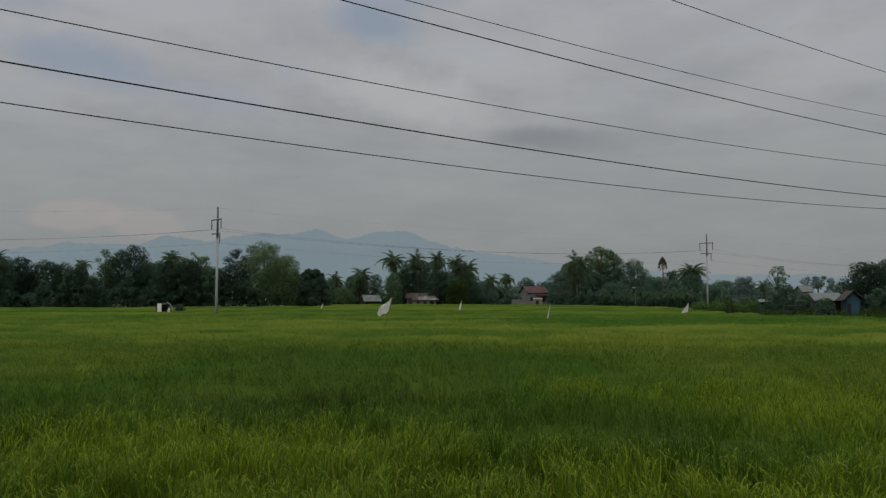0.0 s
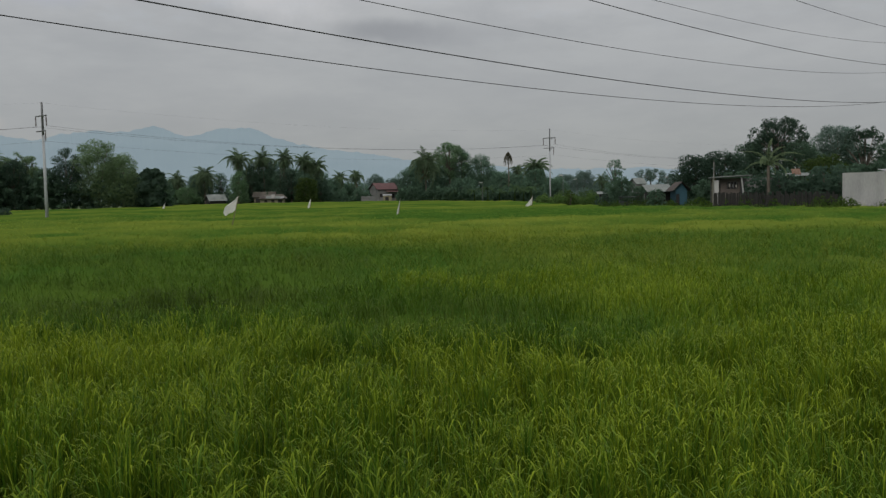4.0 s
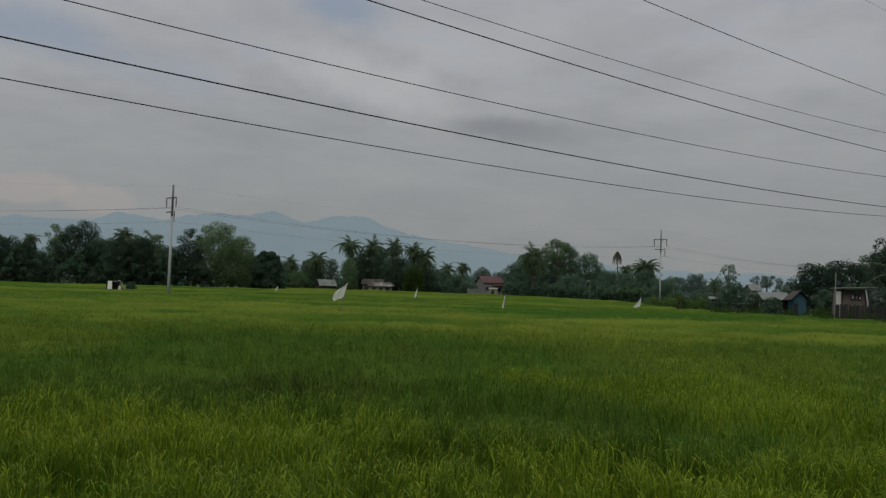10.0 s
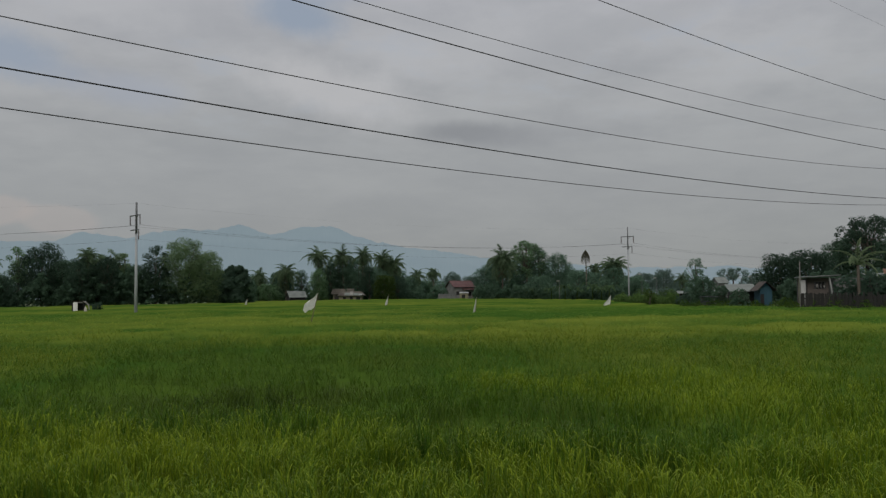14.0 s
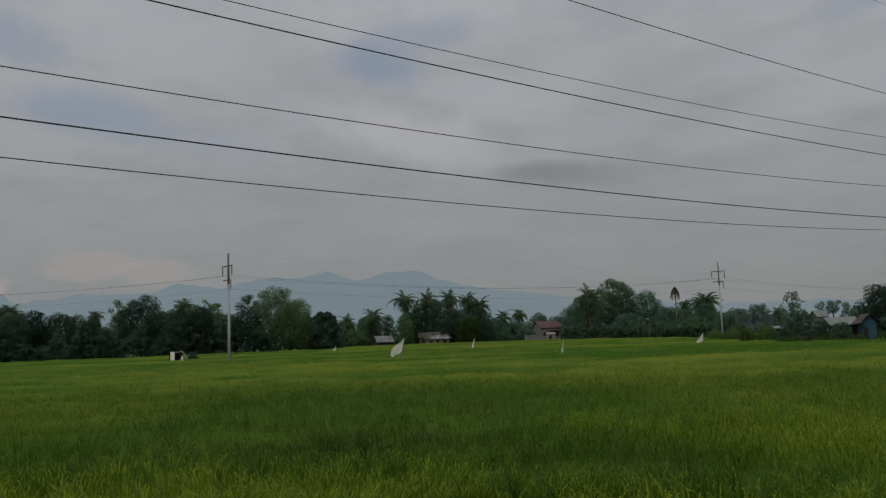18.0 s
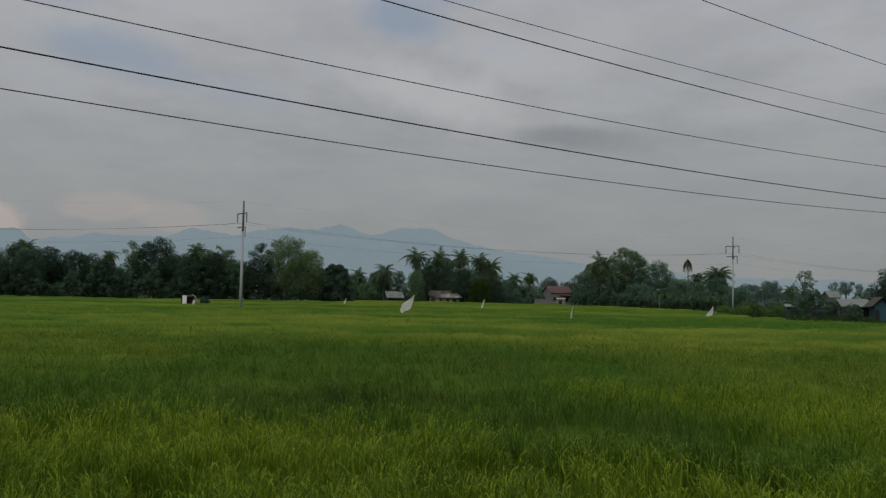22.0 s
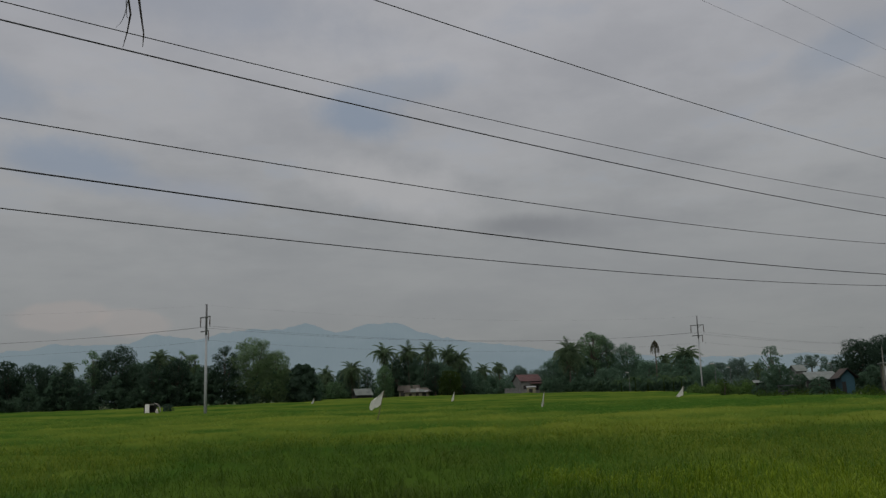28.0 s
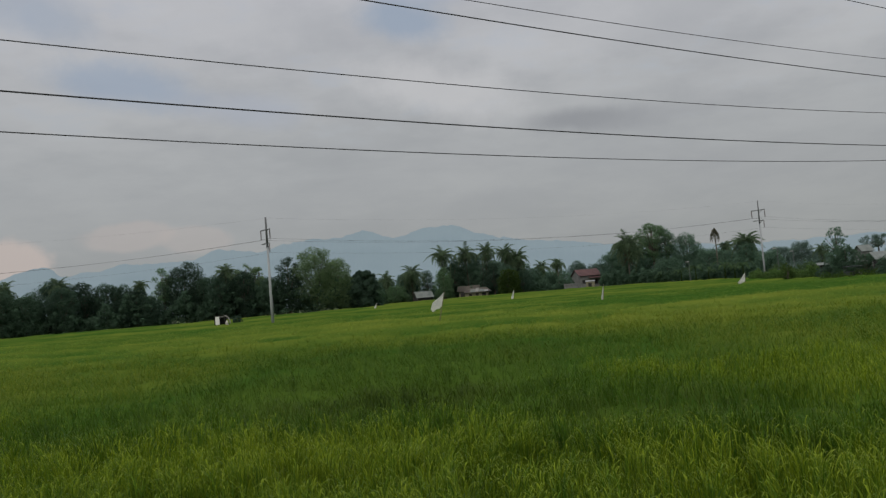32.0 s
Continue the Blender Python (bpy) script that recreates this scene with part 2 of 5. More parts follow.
M_SHRUB = leaf_material("shrub_leaf", (0.086, 0.147, 0.097), (0.099, 0.164, 0.105))
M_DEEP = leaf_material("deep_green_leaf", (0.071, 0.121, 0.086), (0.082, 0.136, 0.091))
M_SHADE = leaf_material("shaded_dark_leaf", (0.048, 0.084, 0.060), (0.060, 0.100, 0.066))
M_BUSH = leaf_material("bush_leaf", (0.038, 0.075, 0.02), (0.085, 0.125, 0.034))
# haze put into the leaf colour: paler and greyer than the near greens
M_HAZY = leaf_material("haze_paled_leaf", (0.136, 0.201, 0.166), (0.151, 0.219, 0.177))
M_PALM = leaf_material("palm_leaf", (0.119, 0.185, 0.112), (0.194, 0.259, 0.144))
M_PALE = leaf_material("pale_palm_leaf", (0.1656, 0.2340, 0.1320), (0.2556, 0.3216, 0.1752))
M_DRY = leaf_material("dry_palm_leaf", (0.106, 0.107, 0.073), (0.188, 0.177, 0.116))
M_BARK = surface("bark", (0.06, 0.05, 0.04), (0.16, 0.14, 0.11), 0.95, 2, 14, 0.5, streak=0.3)
M_BANANA = leaf_material("banana_leaf", (0.060, 0.105, 0.052), (0.100, 0.155, 0.070))
M_TWIG = surface("dead_twig", (0.012, 0.010, 0.009), (0.03, 0.025, 0.02), 0.9, 6, 40, 0.4)
M_POLE = surface("pole_concrete", (0.26, 0.278, 0.29), (0.41, 0.425, 0.44), 0.9, 0.8, 18, 0.2, streak=0.2)
M_POLETOP = surface("dark_pole_top", (0.085, 0.088, 0.092), (0.16, 0.165, 0.17), 0.9, 0.8, 18, 0.2, streak=0.2)
M_STEEL = surface("galvanised_steel", (0.12, 0.125, 0.13), (0.22, 0.225, 0.23), 0.55, 1.5, 20, 0.1, 0.6)
M_WIRE = surface("weathered_conductor", (0.014, 0.014, 0.015), (0.03, 0.03, 0.031), 0.8, 2, 12, 0.1)
M_INSUL = surface("brown_insulator", (0.05, 0.035, 0.028), (0.09, 0.06, 0.05), 0.35, 8, 30, 0.05)
M_CLOTH = surface("white_sheet", (0.62, 0.63, 0.60), (0.85, 0.85, 0.82), 0.85, 3, 25, 0.2)
M_SACK = surface("soiled_sack", (0.30, 0.28, 0.24), (0.48, 0.46, 0.41), 0.9, 3, 25, 0.2)
M_BAMBOO = surface("bamboo_stick", (0.10, 0.09, 0.05), (0.2, 0.17, 0.09), 0.8, 3, 20, 0.2)
M_GREYWOOD = surface("bleached_pole_wood", (0.15, 0.148, 0.138), (0.27, 0.262, 0.245), 0.9, 2, 16, 0.2, streak=0.3)
M_WALLGREY = surface("bare_concrete_wall", (0.27, 0.275, 0.27), (0.44, 0.44, 0.43), 0.95, 0.9, 9, 0.25, streak=0.35)
M_PLASTER = surface("pinkish_plaster", (0.068, 0.058, 0.052), (0.132, 0.114, 0.099), 0.95, 1.0, 10, 0.15)
M_WHITE = surface("white_paint", (0.55, 0.55, 0.52), (0.78, 0.78, 0.75), 0.8, 1.2, 12, 0.1)
M_CREAM = surface("cream_wall", (0.1280, 0.1200, 0.0760), (0.2400, 0.2240, 0.1480), 0.9, 1.0, 10, 0.15)
M_GREYWALL = surface("grey_block_wall", (0.10, 0.105, 0.10), (0.20, 0.20, 0.195), 0.95, 1.0, 10, 0.2)
M_REDROOF = surface("rusty_red_roof", (0.055, 0.022, 0.022), (0.10, 0.042, 0.04), 0.7, 0.9, 8, 0.1)
M_BROWNROOF = surface("rusted_iron_roof", (0.026, 0.023, 0.018), (0.115, 0.100, 0.080), 0.8, 0.55, 7, 0.15, streak=0.4)
M_GREYROOF = surface("zinc_roof", (0.20, 0.205, 0.205), (0.34, 0.345, 0.345), 0.6, 0.8, 7, 0.1, 0.2)
M_OLDROOF = surface("dull_sheet_iron", (0.095, 0.110, 0.100), (0.19, 0.21, 0.195), 0.8, 1.0, 9, 0.15, streak=0.4)
M_BLUE = surface("faded_blue_boards", (0.012, 0.050, 0.072), (0.028, 0.084, 0.112), 0.85, 1.4, 14, 0.2, piece=0.2)
M_RUST = surface("dark_rusted_roof", (0.034, 0.028, 0.025), (0.080, 0.062, 0.054), 0.85, 1.2, 9, 0.15, streak=0.4)
M_RUSTBRIGHT = surface("orange_rust", (0.0910, 0.0490, 0.0315), (0.1680, 0.1050, 0.0700), 0.85, 1.2, 9, 0.15, streak=0.4)
M_WOOD = surface("weathered_wood", (0.0115, 0.0118, 0.0107), (0.0288, 0.0281, 0.0244), 0.95, 2, 16, 0.3, streak=0.3, piece=0.35)
# openings: the unlit room behind is put into this near-black colour
M_DARKIN = surface("dark_interior", (0.012, 0.012, 0.012), (0.025, 0.024, 0.022), 0.9, 2, 12, 0.05)
M_RUBBER = surface("black_rubber", (0.012, 0.012, 0.012), (0.03, 0.03, 0.03), 0.8, 5, 40, 0.1)
M_TRIKE = surface("dark_painted_metal", (0.02, 0.025, 0.03), (0.05, 0.055, 0.06), 0.4, 3, 20, 0.05, 0.2)
M_LAMP = surface("white_lamp_head", (0.27, 0.27, 0.26), (0.40, 0.40, 0.385), 0.4, 4, 20, 0.05)


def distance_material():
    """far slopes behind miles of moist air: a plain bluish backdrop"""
    m, nt, bs = nodes_of("haze_glow_slope")
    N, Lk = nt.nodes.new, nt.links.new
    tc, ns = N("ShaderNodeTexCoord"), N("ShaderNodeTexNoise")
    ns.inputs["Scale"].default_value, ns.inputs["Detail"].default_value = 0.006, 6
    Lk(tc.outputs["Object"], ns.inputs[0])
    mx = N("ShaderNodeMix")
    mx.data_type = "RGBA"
    # colour of the air's haze, put in as the slopes' own glow
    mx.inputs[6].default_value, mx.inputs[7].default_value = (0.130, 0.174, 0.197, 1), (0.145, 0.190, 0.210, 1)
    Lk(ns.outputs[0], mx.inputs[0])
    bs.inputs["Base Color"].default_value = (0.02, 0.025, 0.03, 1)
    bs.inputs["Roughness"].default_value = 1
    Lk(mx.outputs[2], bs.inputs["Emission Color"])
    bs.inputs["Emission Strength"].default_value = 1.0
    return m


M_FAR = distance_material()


# ---- mesh helpers ----
def link(name, me, material, parent=None, label=""):
    if material:
        me.materials.append(material)
    ob = new(name, me)
    if parent:
        ob.parent = parent
    if label:
        ob["label"] = label
    return ob


def part(name, bm, material, parent=None, label="", smooth=False):
    me = bpy.data.meshes.new(name)
    bm.to_mesh(me)
    bm.free()
    if smooth:
        me.polygons.foreach_set("use_smooth", [True] * len(me.polygons))
    return link(name, me, material, parent, label)


def tri_mesh(name, verts, faces, attr=None):
    """verts (n, 3) and triangles (m, 3) as arrays"""
    me = bpy.data.meshes.new(name)
    n, m = len(verts), len(faces)
    me.vertices.add(n)
    me.vertices.foreach_set("co", np.ascontiguousarray(verts, np.float32).ravel())
    me.loops.add(3 * m)
    me.loops.foreach_set("vertex_index", np.ascontiguousarray(faces, np.int32).ravel())
    me.polygons.add(m)
    me.polygons.foreach_set("loop_start", np.arange(0, 3 * m, 3, dtype=np.int32))
    if attr is not None:
        a = me.attributes.new("ripe", "FLOAT", "POINT")
        a.data.foreach_set("value", np.ascontiguousarray(attr, np.float32))
    me.update(calc_edges=True)
    return me


def thing(name, m, label, category, group=""):
    ob = new(name)
    ob.matrix_world = m
    return tagged(ob, label, category, group)


def add_box(bm, x0, y0, z0, x1, y1, z1, bevel=0.0):
    vs = [bm.verts.new((x, y, z)) for x in (x0, x1) for y in (y0, y1) for z in (z0, z1)]
    for f in ((0, 1, 3, 2), (4, 6, 7, 5), (0, 4, 5, 1), (2, 3, 7, 6), (0, 2, 6, 4), (1, 5, 7, 3)):
        bm.faces.new([vs[i] for i in f])
    if bevel:
        es = list({e for v in vs for e in v.link_edges})
        bmesh.ops.bevel(bm, geom=es, offset=bevel, segments=1, affect="EDGES")
    return bm


def box(x0, y0, z0, x1, y1, z1, bevel=0.01):
    return add_box(bmesh.new(), x0, y0, z0, x1, y1, z1, bevel)


def add_tube(bm, pts, radii, sides=8):
    """a tapered tube along points, closed at both ends"""
    rings = []
    pts = [Vector(p) for p in pts]
    for i, p in enumerate(pts):
        d = (pts[min(i + 1, len(pts) - 1)] - pts[max(i - 1, 0)]).normalized()
        a = d.cross(Vector((0.3, 1, 0.12))).normalized()
        b = d.cross(a)
        rings.append([bm.verts.new(p + (a * math.cos(k) + b * math.sin(k)) * radii[i]) for k in [2 * math.pi * j / sides for j in range(sides)]])
    for r, s in zip(rings, rings[1:]):
        for j in range(sides):
            bm.faces.new((r[j], r[(j + 1) % sides], s[(j + 1) % sides], s[j]))
    bm.faces.new(rings[0][::-1])
    bm.faces.new(rings[-1])
    return bm


def tube(pts, radii, sides=8):
    return add_tube(bmesh.new(), pts, radii, sides)


def turned(az, d, z=0.0, spin=0.0):
    """a pose at a bearing and distance whose +y looks away from the viewer; spin turns it to the left"""
    x, y = polar(az, d)
    return pose(x, y, z + land(x, y), 0, 0, -az + spin)


# ---- ground and distance ----
rng = np.random.default_rng(7)


def smooth_noise(x, y, size, seed):
    """value noise in metres, 0 to 1"""
    r = np.random.default_rng(seed)
    t = r.random((64, 64))
    u, v = x / size, y / size
    i, j = np.floor(u).astype(int), np.floor(v).astype(int)
    a, b = u - i, v - j
    a, b = a * a * (3 - 2 * a), b * b * (3 - 2 * b)
    g = lambda p, q: t[p % 64, q % 64]
    return (g(i, j) * (1 - a) + g(i + 1, j) * a) * (1 - b) + (g(i, j + 1) * (1 - a) + g(i + 1, j + 1) * a) * b


def land(x, y):
    """the land lifts a little towards the village and the wood"""
    t = np.clip((np.hypot(x, y) - 85) / 115, 0, 1)
    return np.interp(np.degrees(np.arctan2(x, y)), [-40, -20, -9, -2, 5, 10, 18, 22], [0.36, 0.38, 0.5, 0.62, 0.58, 0.36, 0.2, 0.0]) * t * t * (3 - 2 * t)


def blob(x, y, az, d, wide, deep):
    cx, cy = polar(az, d)
    s, c = math.sin(radians(az)), math.cos(radians(az))
    p, q = ((x - cx) * c - (y - cy) * s) / wide, ((x - cx) * s + (y - cy) * c) / deep
    return np.exp(-(p * p + q * q))


def hollow(x, y):
    """patches where the rice stands lower and thinner: bearing, distance, half width, half depth, drop"""
    h = np.zeros_like(x)
    for az, d, w, e, k in ((-7.8, 12.6, 1.8, 1.6, 0.16), (-12.5, 12.4, 1.2, 1.0, 0.12), (13.5, 9.8, 1.1, 0.9, 0.28), (-6, 17, 4.5, 5, 0.10), (5, 9.4, 0.8, 0.4, 0.15),
                           (-17, 15, 2.2, 2.0, 0.14), (0.5, 15.5, 1.6, 1.2, 0.14), (9.5, 13, 1.4, 1.0, 0.12), (-2, 32, 7, 3.0, 0.12), (11, 56, 10, 3.0, 0.12)):
        h += k * blob(x, y, az, d, w, e)
    return h


def rice_height(x, y):
    uneven = 0.14 + 0.13 * np.clip((np.hypot(x, y) - 7) / 4, 0, 1)
    return 0.77 - 0.5 * uneven + uneven * smooth_noise(x, y, 1.7, 3) + 0.13 * smooth_noise(x, y, 0.6, 4) + 0.10 * smooth_noise(x, y, 4.6, 5) - hollow(x, y) + land(x, y)


def ripeness(x, y):
    """how far the rice has turned: broad beds, streaks across the field and small patches"""
    # the lumps of rice_height return here: their shaded dips put into the tone
    r = 0.34 * smooth_noise(x, y, 7.0, 11) + 0.36 * smooth_noise(x, y, 1.6, 12) + 0.5 * smooth_noise(x, y * 2.2, 12.0, 13) + 0.4 * smooth_noise(x * 0.22, y, 4.4, 14) - 0.55 + 0.08 * np.clip((np.hypot(x, y) - 24) / 20, 0, 1) + (0.3 + 0.4 * np.clip((np.hypot(x, y) - 7) / 4, 0, 1)) * (smooth_noise(x, y, 1.7, 3) - 0.5) + 0.25 * (smooth_noise(x, y, 0.6, 4) - 0.5)
    for az, d, w, e, k in ((16, 33, 8, 5, 0.28), (24, 40, 10, 8, 0.28), (-24, 40, 10, 7, 0.14), (-20, 62, 14, 8, 0.1), (-9, 36, 8, 5, -0.3), (-22, 30, 5, 3, -0.2), (15, 23, 7, 2.5, -0.3), (16, 34, 12, 6, 0.15), (22, 68, 14, 14, -0.3), (6, 80, 22, 22, -0.15), (5, 44, 9, 4, 0.2), (28, 22, 5, 4, 0.25), (-12, 8, 3, 1.6, 0.16), (4, 6.5, 3, 1.5, 0.1),
                           (-27, 7.5, 4, 4, -0.25), (-6, 20, 4, 5, -0.12), (-12, 27, 5, 4, -0.1), (20, 20, 5, 4, 0.12), (-28, 22, 5, 5, 0.12), (-16, 14.5, 3.5, 2.5, -0.4), (-8.3, 12.6, 1.4, 1.0, -0.4), (8, 56, 14, 4, -0.22), (14, 26, 5, 2, -0.25), (0, 150, 60, 35, 0.08)):
        r += k * blob(x, y, az, d, w, e)
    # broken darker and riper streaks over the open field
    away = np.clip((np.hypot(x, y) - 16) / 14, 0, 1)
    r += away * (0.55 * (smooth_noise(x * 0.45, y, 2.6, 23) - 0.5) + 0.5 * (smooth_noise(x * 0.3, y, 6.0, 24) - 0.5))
    # low bunds between the far beds
    far = np.hypot(x, y) * (1 + 0.02 * smooth_noise(x, y, 18.0, 19))
    for d, w, k in ((62, 1.5, 0.22), (88, 2.0, 0.25), (118, 2.6, 0.3), (152, 3.5, 0.3)):
        r -= k * np.exp(-((far - d) / w) ** 2)
    a, dist = np.degrees(np.arctan2(x, y)), np.hypot(x, y) * (0.94 + 0.12 * smooth_noise(x, y, 2.2, 17))
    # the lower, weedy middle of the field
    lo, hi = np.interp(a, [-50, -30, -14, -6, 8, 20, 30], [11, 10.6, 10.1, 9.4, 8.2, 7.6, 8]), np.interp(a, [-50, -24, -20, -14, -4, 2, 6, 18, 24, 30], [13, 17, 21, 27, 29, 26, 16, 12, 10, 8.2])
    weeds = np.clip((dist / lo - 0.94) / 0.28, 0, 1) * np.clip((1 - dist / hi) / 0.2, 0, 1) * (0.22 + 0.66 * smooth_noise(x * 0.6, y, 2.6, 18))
    # dark gaps in the stand: their shade is put into the tone
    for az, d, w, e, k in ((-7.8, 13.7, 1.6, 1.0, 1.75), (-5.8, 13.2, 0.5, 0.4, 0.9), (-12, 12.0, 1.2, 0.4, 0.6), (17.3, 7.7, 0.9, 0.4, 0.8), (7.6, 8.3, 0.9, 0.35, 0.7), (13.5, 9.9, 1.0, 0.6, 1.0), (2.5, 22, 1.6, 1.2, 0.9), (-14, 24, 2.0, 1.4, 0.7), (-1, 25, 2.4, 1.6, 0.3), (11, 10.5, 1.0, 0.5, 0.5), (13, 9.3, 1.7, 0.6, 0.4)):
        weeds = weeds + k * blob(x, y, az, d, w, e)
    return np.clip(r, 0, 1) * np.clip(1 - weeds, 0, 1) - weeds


def rice_hills(name, r0, r1, per_m2, leaves, width, label, ears=0.0, segments=2, rooted=False, splay=(4, 24), bend=0.75, mat=None, speck=0.16, turn=0.0, length=0.38, sector=(-46, 50)):
    """planted hills of rice: bent leaves that fan out from each root, and drooping ears over them"""
    area = 0.5 * radians(sector[1] - sector[0]) * ((r1 * 1.12) ** 2 - (r0 * 0.88) ** 2)
    hills = int(area * per_m2)
    az = np.radians(rng.uniform(*sector, hills))
    d = np.sqrt(rng.uniform((r0 * 0.88) ** 2, (r1 * 1.12) ** 2, hills))
    hx, hy = d * np.sin(az), d * np.cos(az)
    # each stretch thins out into the next
    fade = np.clip((d - r0 * 0.88) / (r0 * 0.24), 0, 1) * np.clip((r1 * 1.12 - d) / (r1 * 0.24), 0, 1)
    if r0 < 3:
        fade = np.clip((r1 * 1.12 - d) / (r1 * 0.24), 0, 1)
    # planted in loose rows
    step = per_m2 ** -0.5
    hx, hy = hx + 0.6 * (np.round(hx / step) * step - hx), hy + 0.6 * (np.round(hy / step) * step - hy)
    keep = field_inside(hx, hy) & (rng.random(hills) > 1.9 * hollow(hx, hy)) & (rng.random(hills) < fade)
    hx, hy = hx[keep], hy[keep]
    n = len(hx)
    tall = rice_height(hx, hy) * rng.normal(1.02, 0.07, n)
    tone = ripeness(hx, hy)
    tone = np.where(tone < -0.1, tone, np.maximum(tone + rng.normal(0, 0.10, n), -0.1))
    sway = 2 * np.pi * smooth_noise(hx, hy, 1.3, 41) * 2
    sets = [(leaves, 0)] + ([(ears, 1)] if ears else [])
    V, F, A, base = [], [], [], 0
    for count, ear in sets:
        k = rng.poisson(count, n)
        rep = lambda v: np.repeat(v, k)
        x, y, top, tn, sw = rep(hx), rep(hy), rep(tall), rep(tone), rep(sway)
        m = len(x)
        x, y = x + rng.normal(0, 0.035, m), y + rng.normal(0, 0.035, m)
        way = rng.uniform(0, 2 * np.pi, m)
        way = np.where(rng.random(m) < 0.35, sw + rng.normal(0, 0.6, m), way)
        tilt = np.radians(rng.uniform(*splay, m))
        curl = np.abs(rng.normal(0, bend, m)) if not ear else np.clip(rng.normal(1.9, 0.45, m), 0.6, 2.8)
        L = length * rng.uniform(0.6, 1.25, m) * (0.62 if ear else 1.0)
        # the leaf leaves its stem so that its upper bend comes near the hill's height
        rise = L * np.clip(1 - 0.22 * curl ** 1.2, 0.45, 1) * np.cos(tilt)
        z = top * (rng.uniform(0.72, 1.04, m) if not ear else rng.uniform(0.9, 1.06, m)) - rise
        z = np.maximum(z, 0.05)
        w = width * rng.uniform(0.6, 1.25, m) * (1.3 if ear else 1.0)
        turned_ = way + np.pi / 2 + rng.normal(0, 0.5, m)
        fx, fy = np.cos(turned_) * w / 2, np.sin(turned_) * w / 2
        rows = []
        if rooted:
            rows.append((x, y, np.full(m, 0.03), np.full(m, 0.55)))
        segs = segments if not ear else max(2, segments)
        out = np.full(m, 0.03 * (1.0 if rooted else 1.0))
        for q in range(segs + 1):
            s = q / segs
            if q:
                bent = tilt + curl * ((s - 0.5 / segs) ** 1.6) * 1.25
                out, z = out + np.sin(bent) * L / segs, z + np.cos(bent) * L / segs
            t = (1.0 - 0.62 * s ** 1.5) if not ear else (0.35 + 0.75 * s)
            rows.append((x + np.cos(way) * out, y + np.sin(way) * out, z.copy(), np.full(m, t)))
        verts = []
        for px, py, pz, t in rows[:-1]:
            verts += [np.stack([px - fx * t, py - fy * t, pz], 1), np.stack([px + fx * t, py + fy * t, pz], 1)]
        verts.append(np.stack(rows[-1][:3], 1))
        mv = len(verts)
        o = (base + np.arange(m) * mv)[:, None]
        for q in range(len(rows) - 2):
            a = 2 * q
            F += [o + [[a, a + 1, a + 3]], o + [[a, a + 3, a + 2]]]
        F.append(o + [[mv - 3, mv - 2, mv - 1]])
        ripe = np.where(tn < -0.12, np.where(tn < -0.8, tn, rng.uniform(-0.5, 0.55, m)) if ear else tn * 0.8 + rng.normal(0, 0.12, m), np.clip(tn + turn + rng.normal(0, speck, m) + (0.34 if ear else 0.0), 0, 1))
        # tips yellow; the dimness low in the hill is put into the tone
        root_to_tip = np.linspace(-0.45, 0.4, mv)
        A.append(np.where(ripe[:, None] < 0, ripe[:, None], np.clip(ripe[:, None] + root_to_tip[None], 0, 1)).ravel())
        V.append(np.stack(verts, 1).reshape(-1, 3))
        base += m * mv
    V = np.concatenate(V)
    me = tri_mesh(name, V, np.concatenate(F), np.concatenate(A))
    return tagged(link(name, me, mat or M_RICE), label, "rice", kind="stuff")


def field_inside(x, y):
    """the paddy ends at the yards on the right and at the trees"""
    a, d = np.degrees(np.arctan2(x, y)), np.hypot(x, y)
    edge = np.interp(a, [-80, -30, -9, -7, 5, 12, 16, 18, 20, 22, 26, 30, 35, 36, 55], [165, 164, 164, 196, 196, 190, 160, 128, 104, 92, 84, 79, 73, 72, 66])
    return d < edge


def ground_sheet():
    """one sheet from the field to the horizon"""
    bm = bmesh.new()
    rows = []
    for r in (0, 2, 6, 20, 60, 85, 98, 110, 122, 134, 146, 158, 170, 182, 200, 300, 700, 1600, 3200, 4800):
        rows.append([bm.verts.new((r * math.sin(k), r * math.cos(k), land(r * math.sin(k), r * math.cos(k)))) for k in [2 * math.pi * i / 90 for i in range(90)]] if r else [bm.verts.new((0, 0, 0))])
    for i in range(90):
        bm.faces.new((rows[0][0], rows[1][i], rows[1][(i + 1) % 90]))
    for r, s in zip(rows[1:], rows[2:]):
        for i in range(90):
            bm.faces.new((r[i], s[i], s[(i + 1) % 90], r[(i + 1) % 90]))
    bmesh.ops.recalc_face_normals(bm, faces=bm.faces)
    return tagged(part("ground", bm, M_LAND), "flat green farmland reaching to the horizon", "ground", kind="structure")


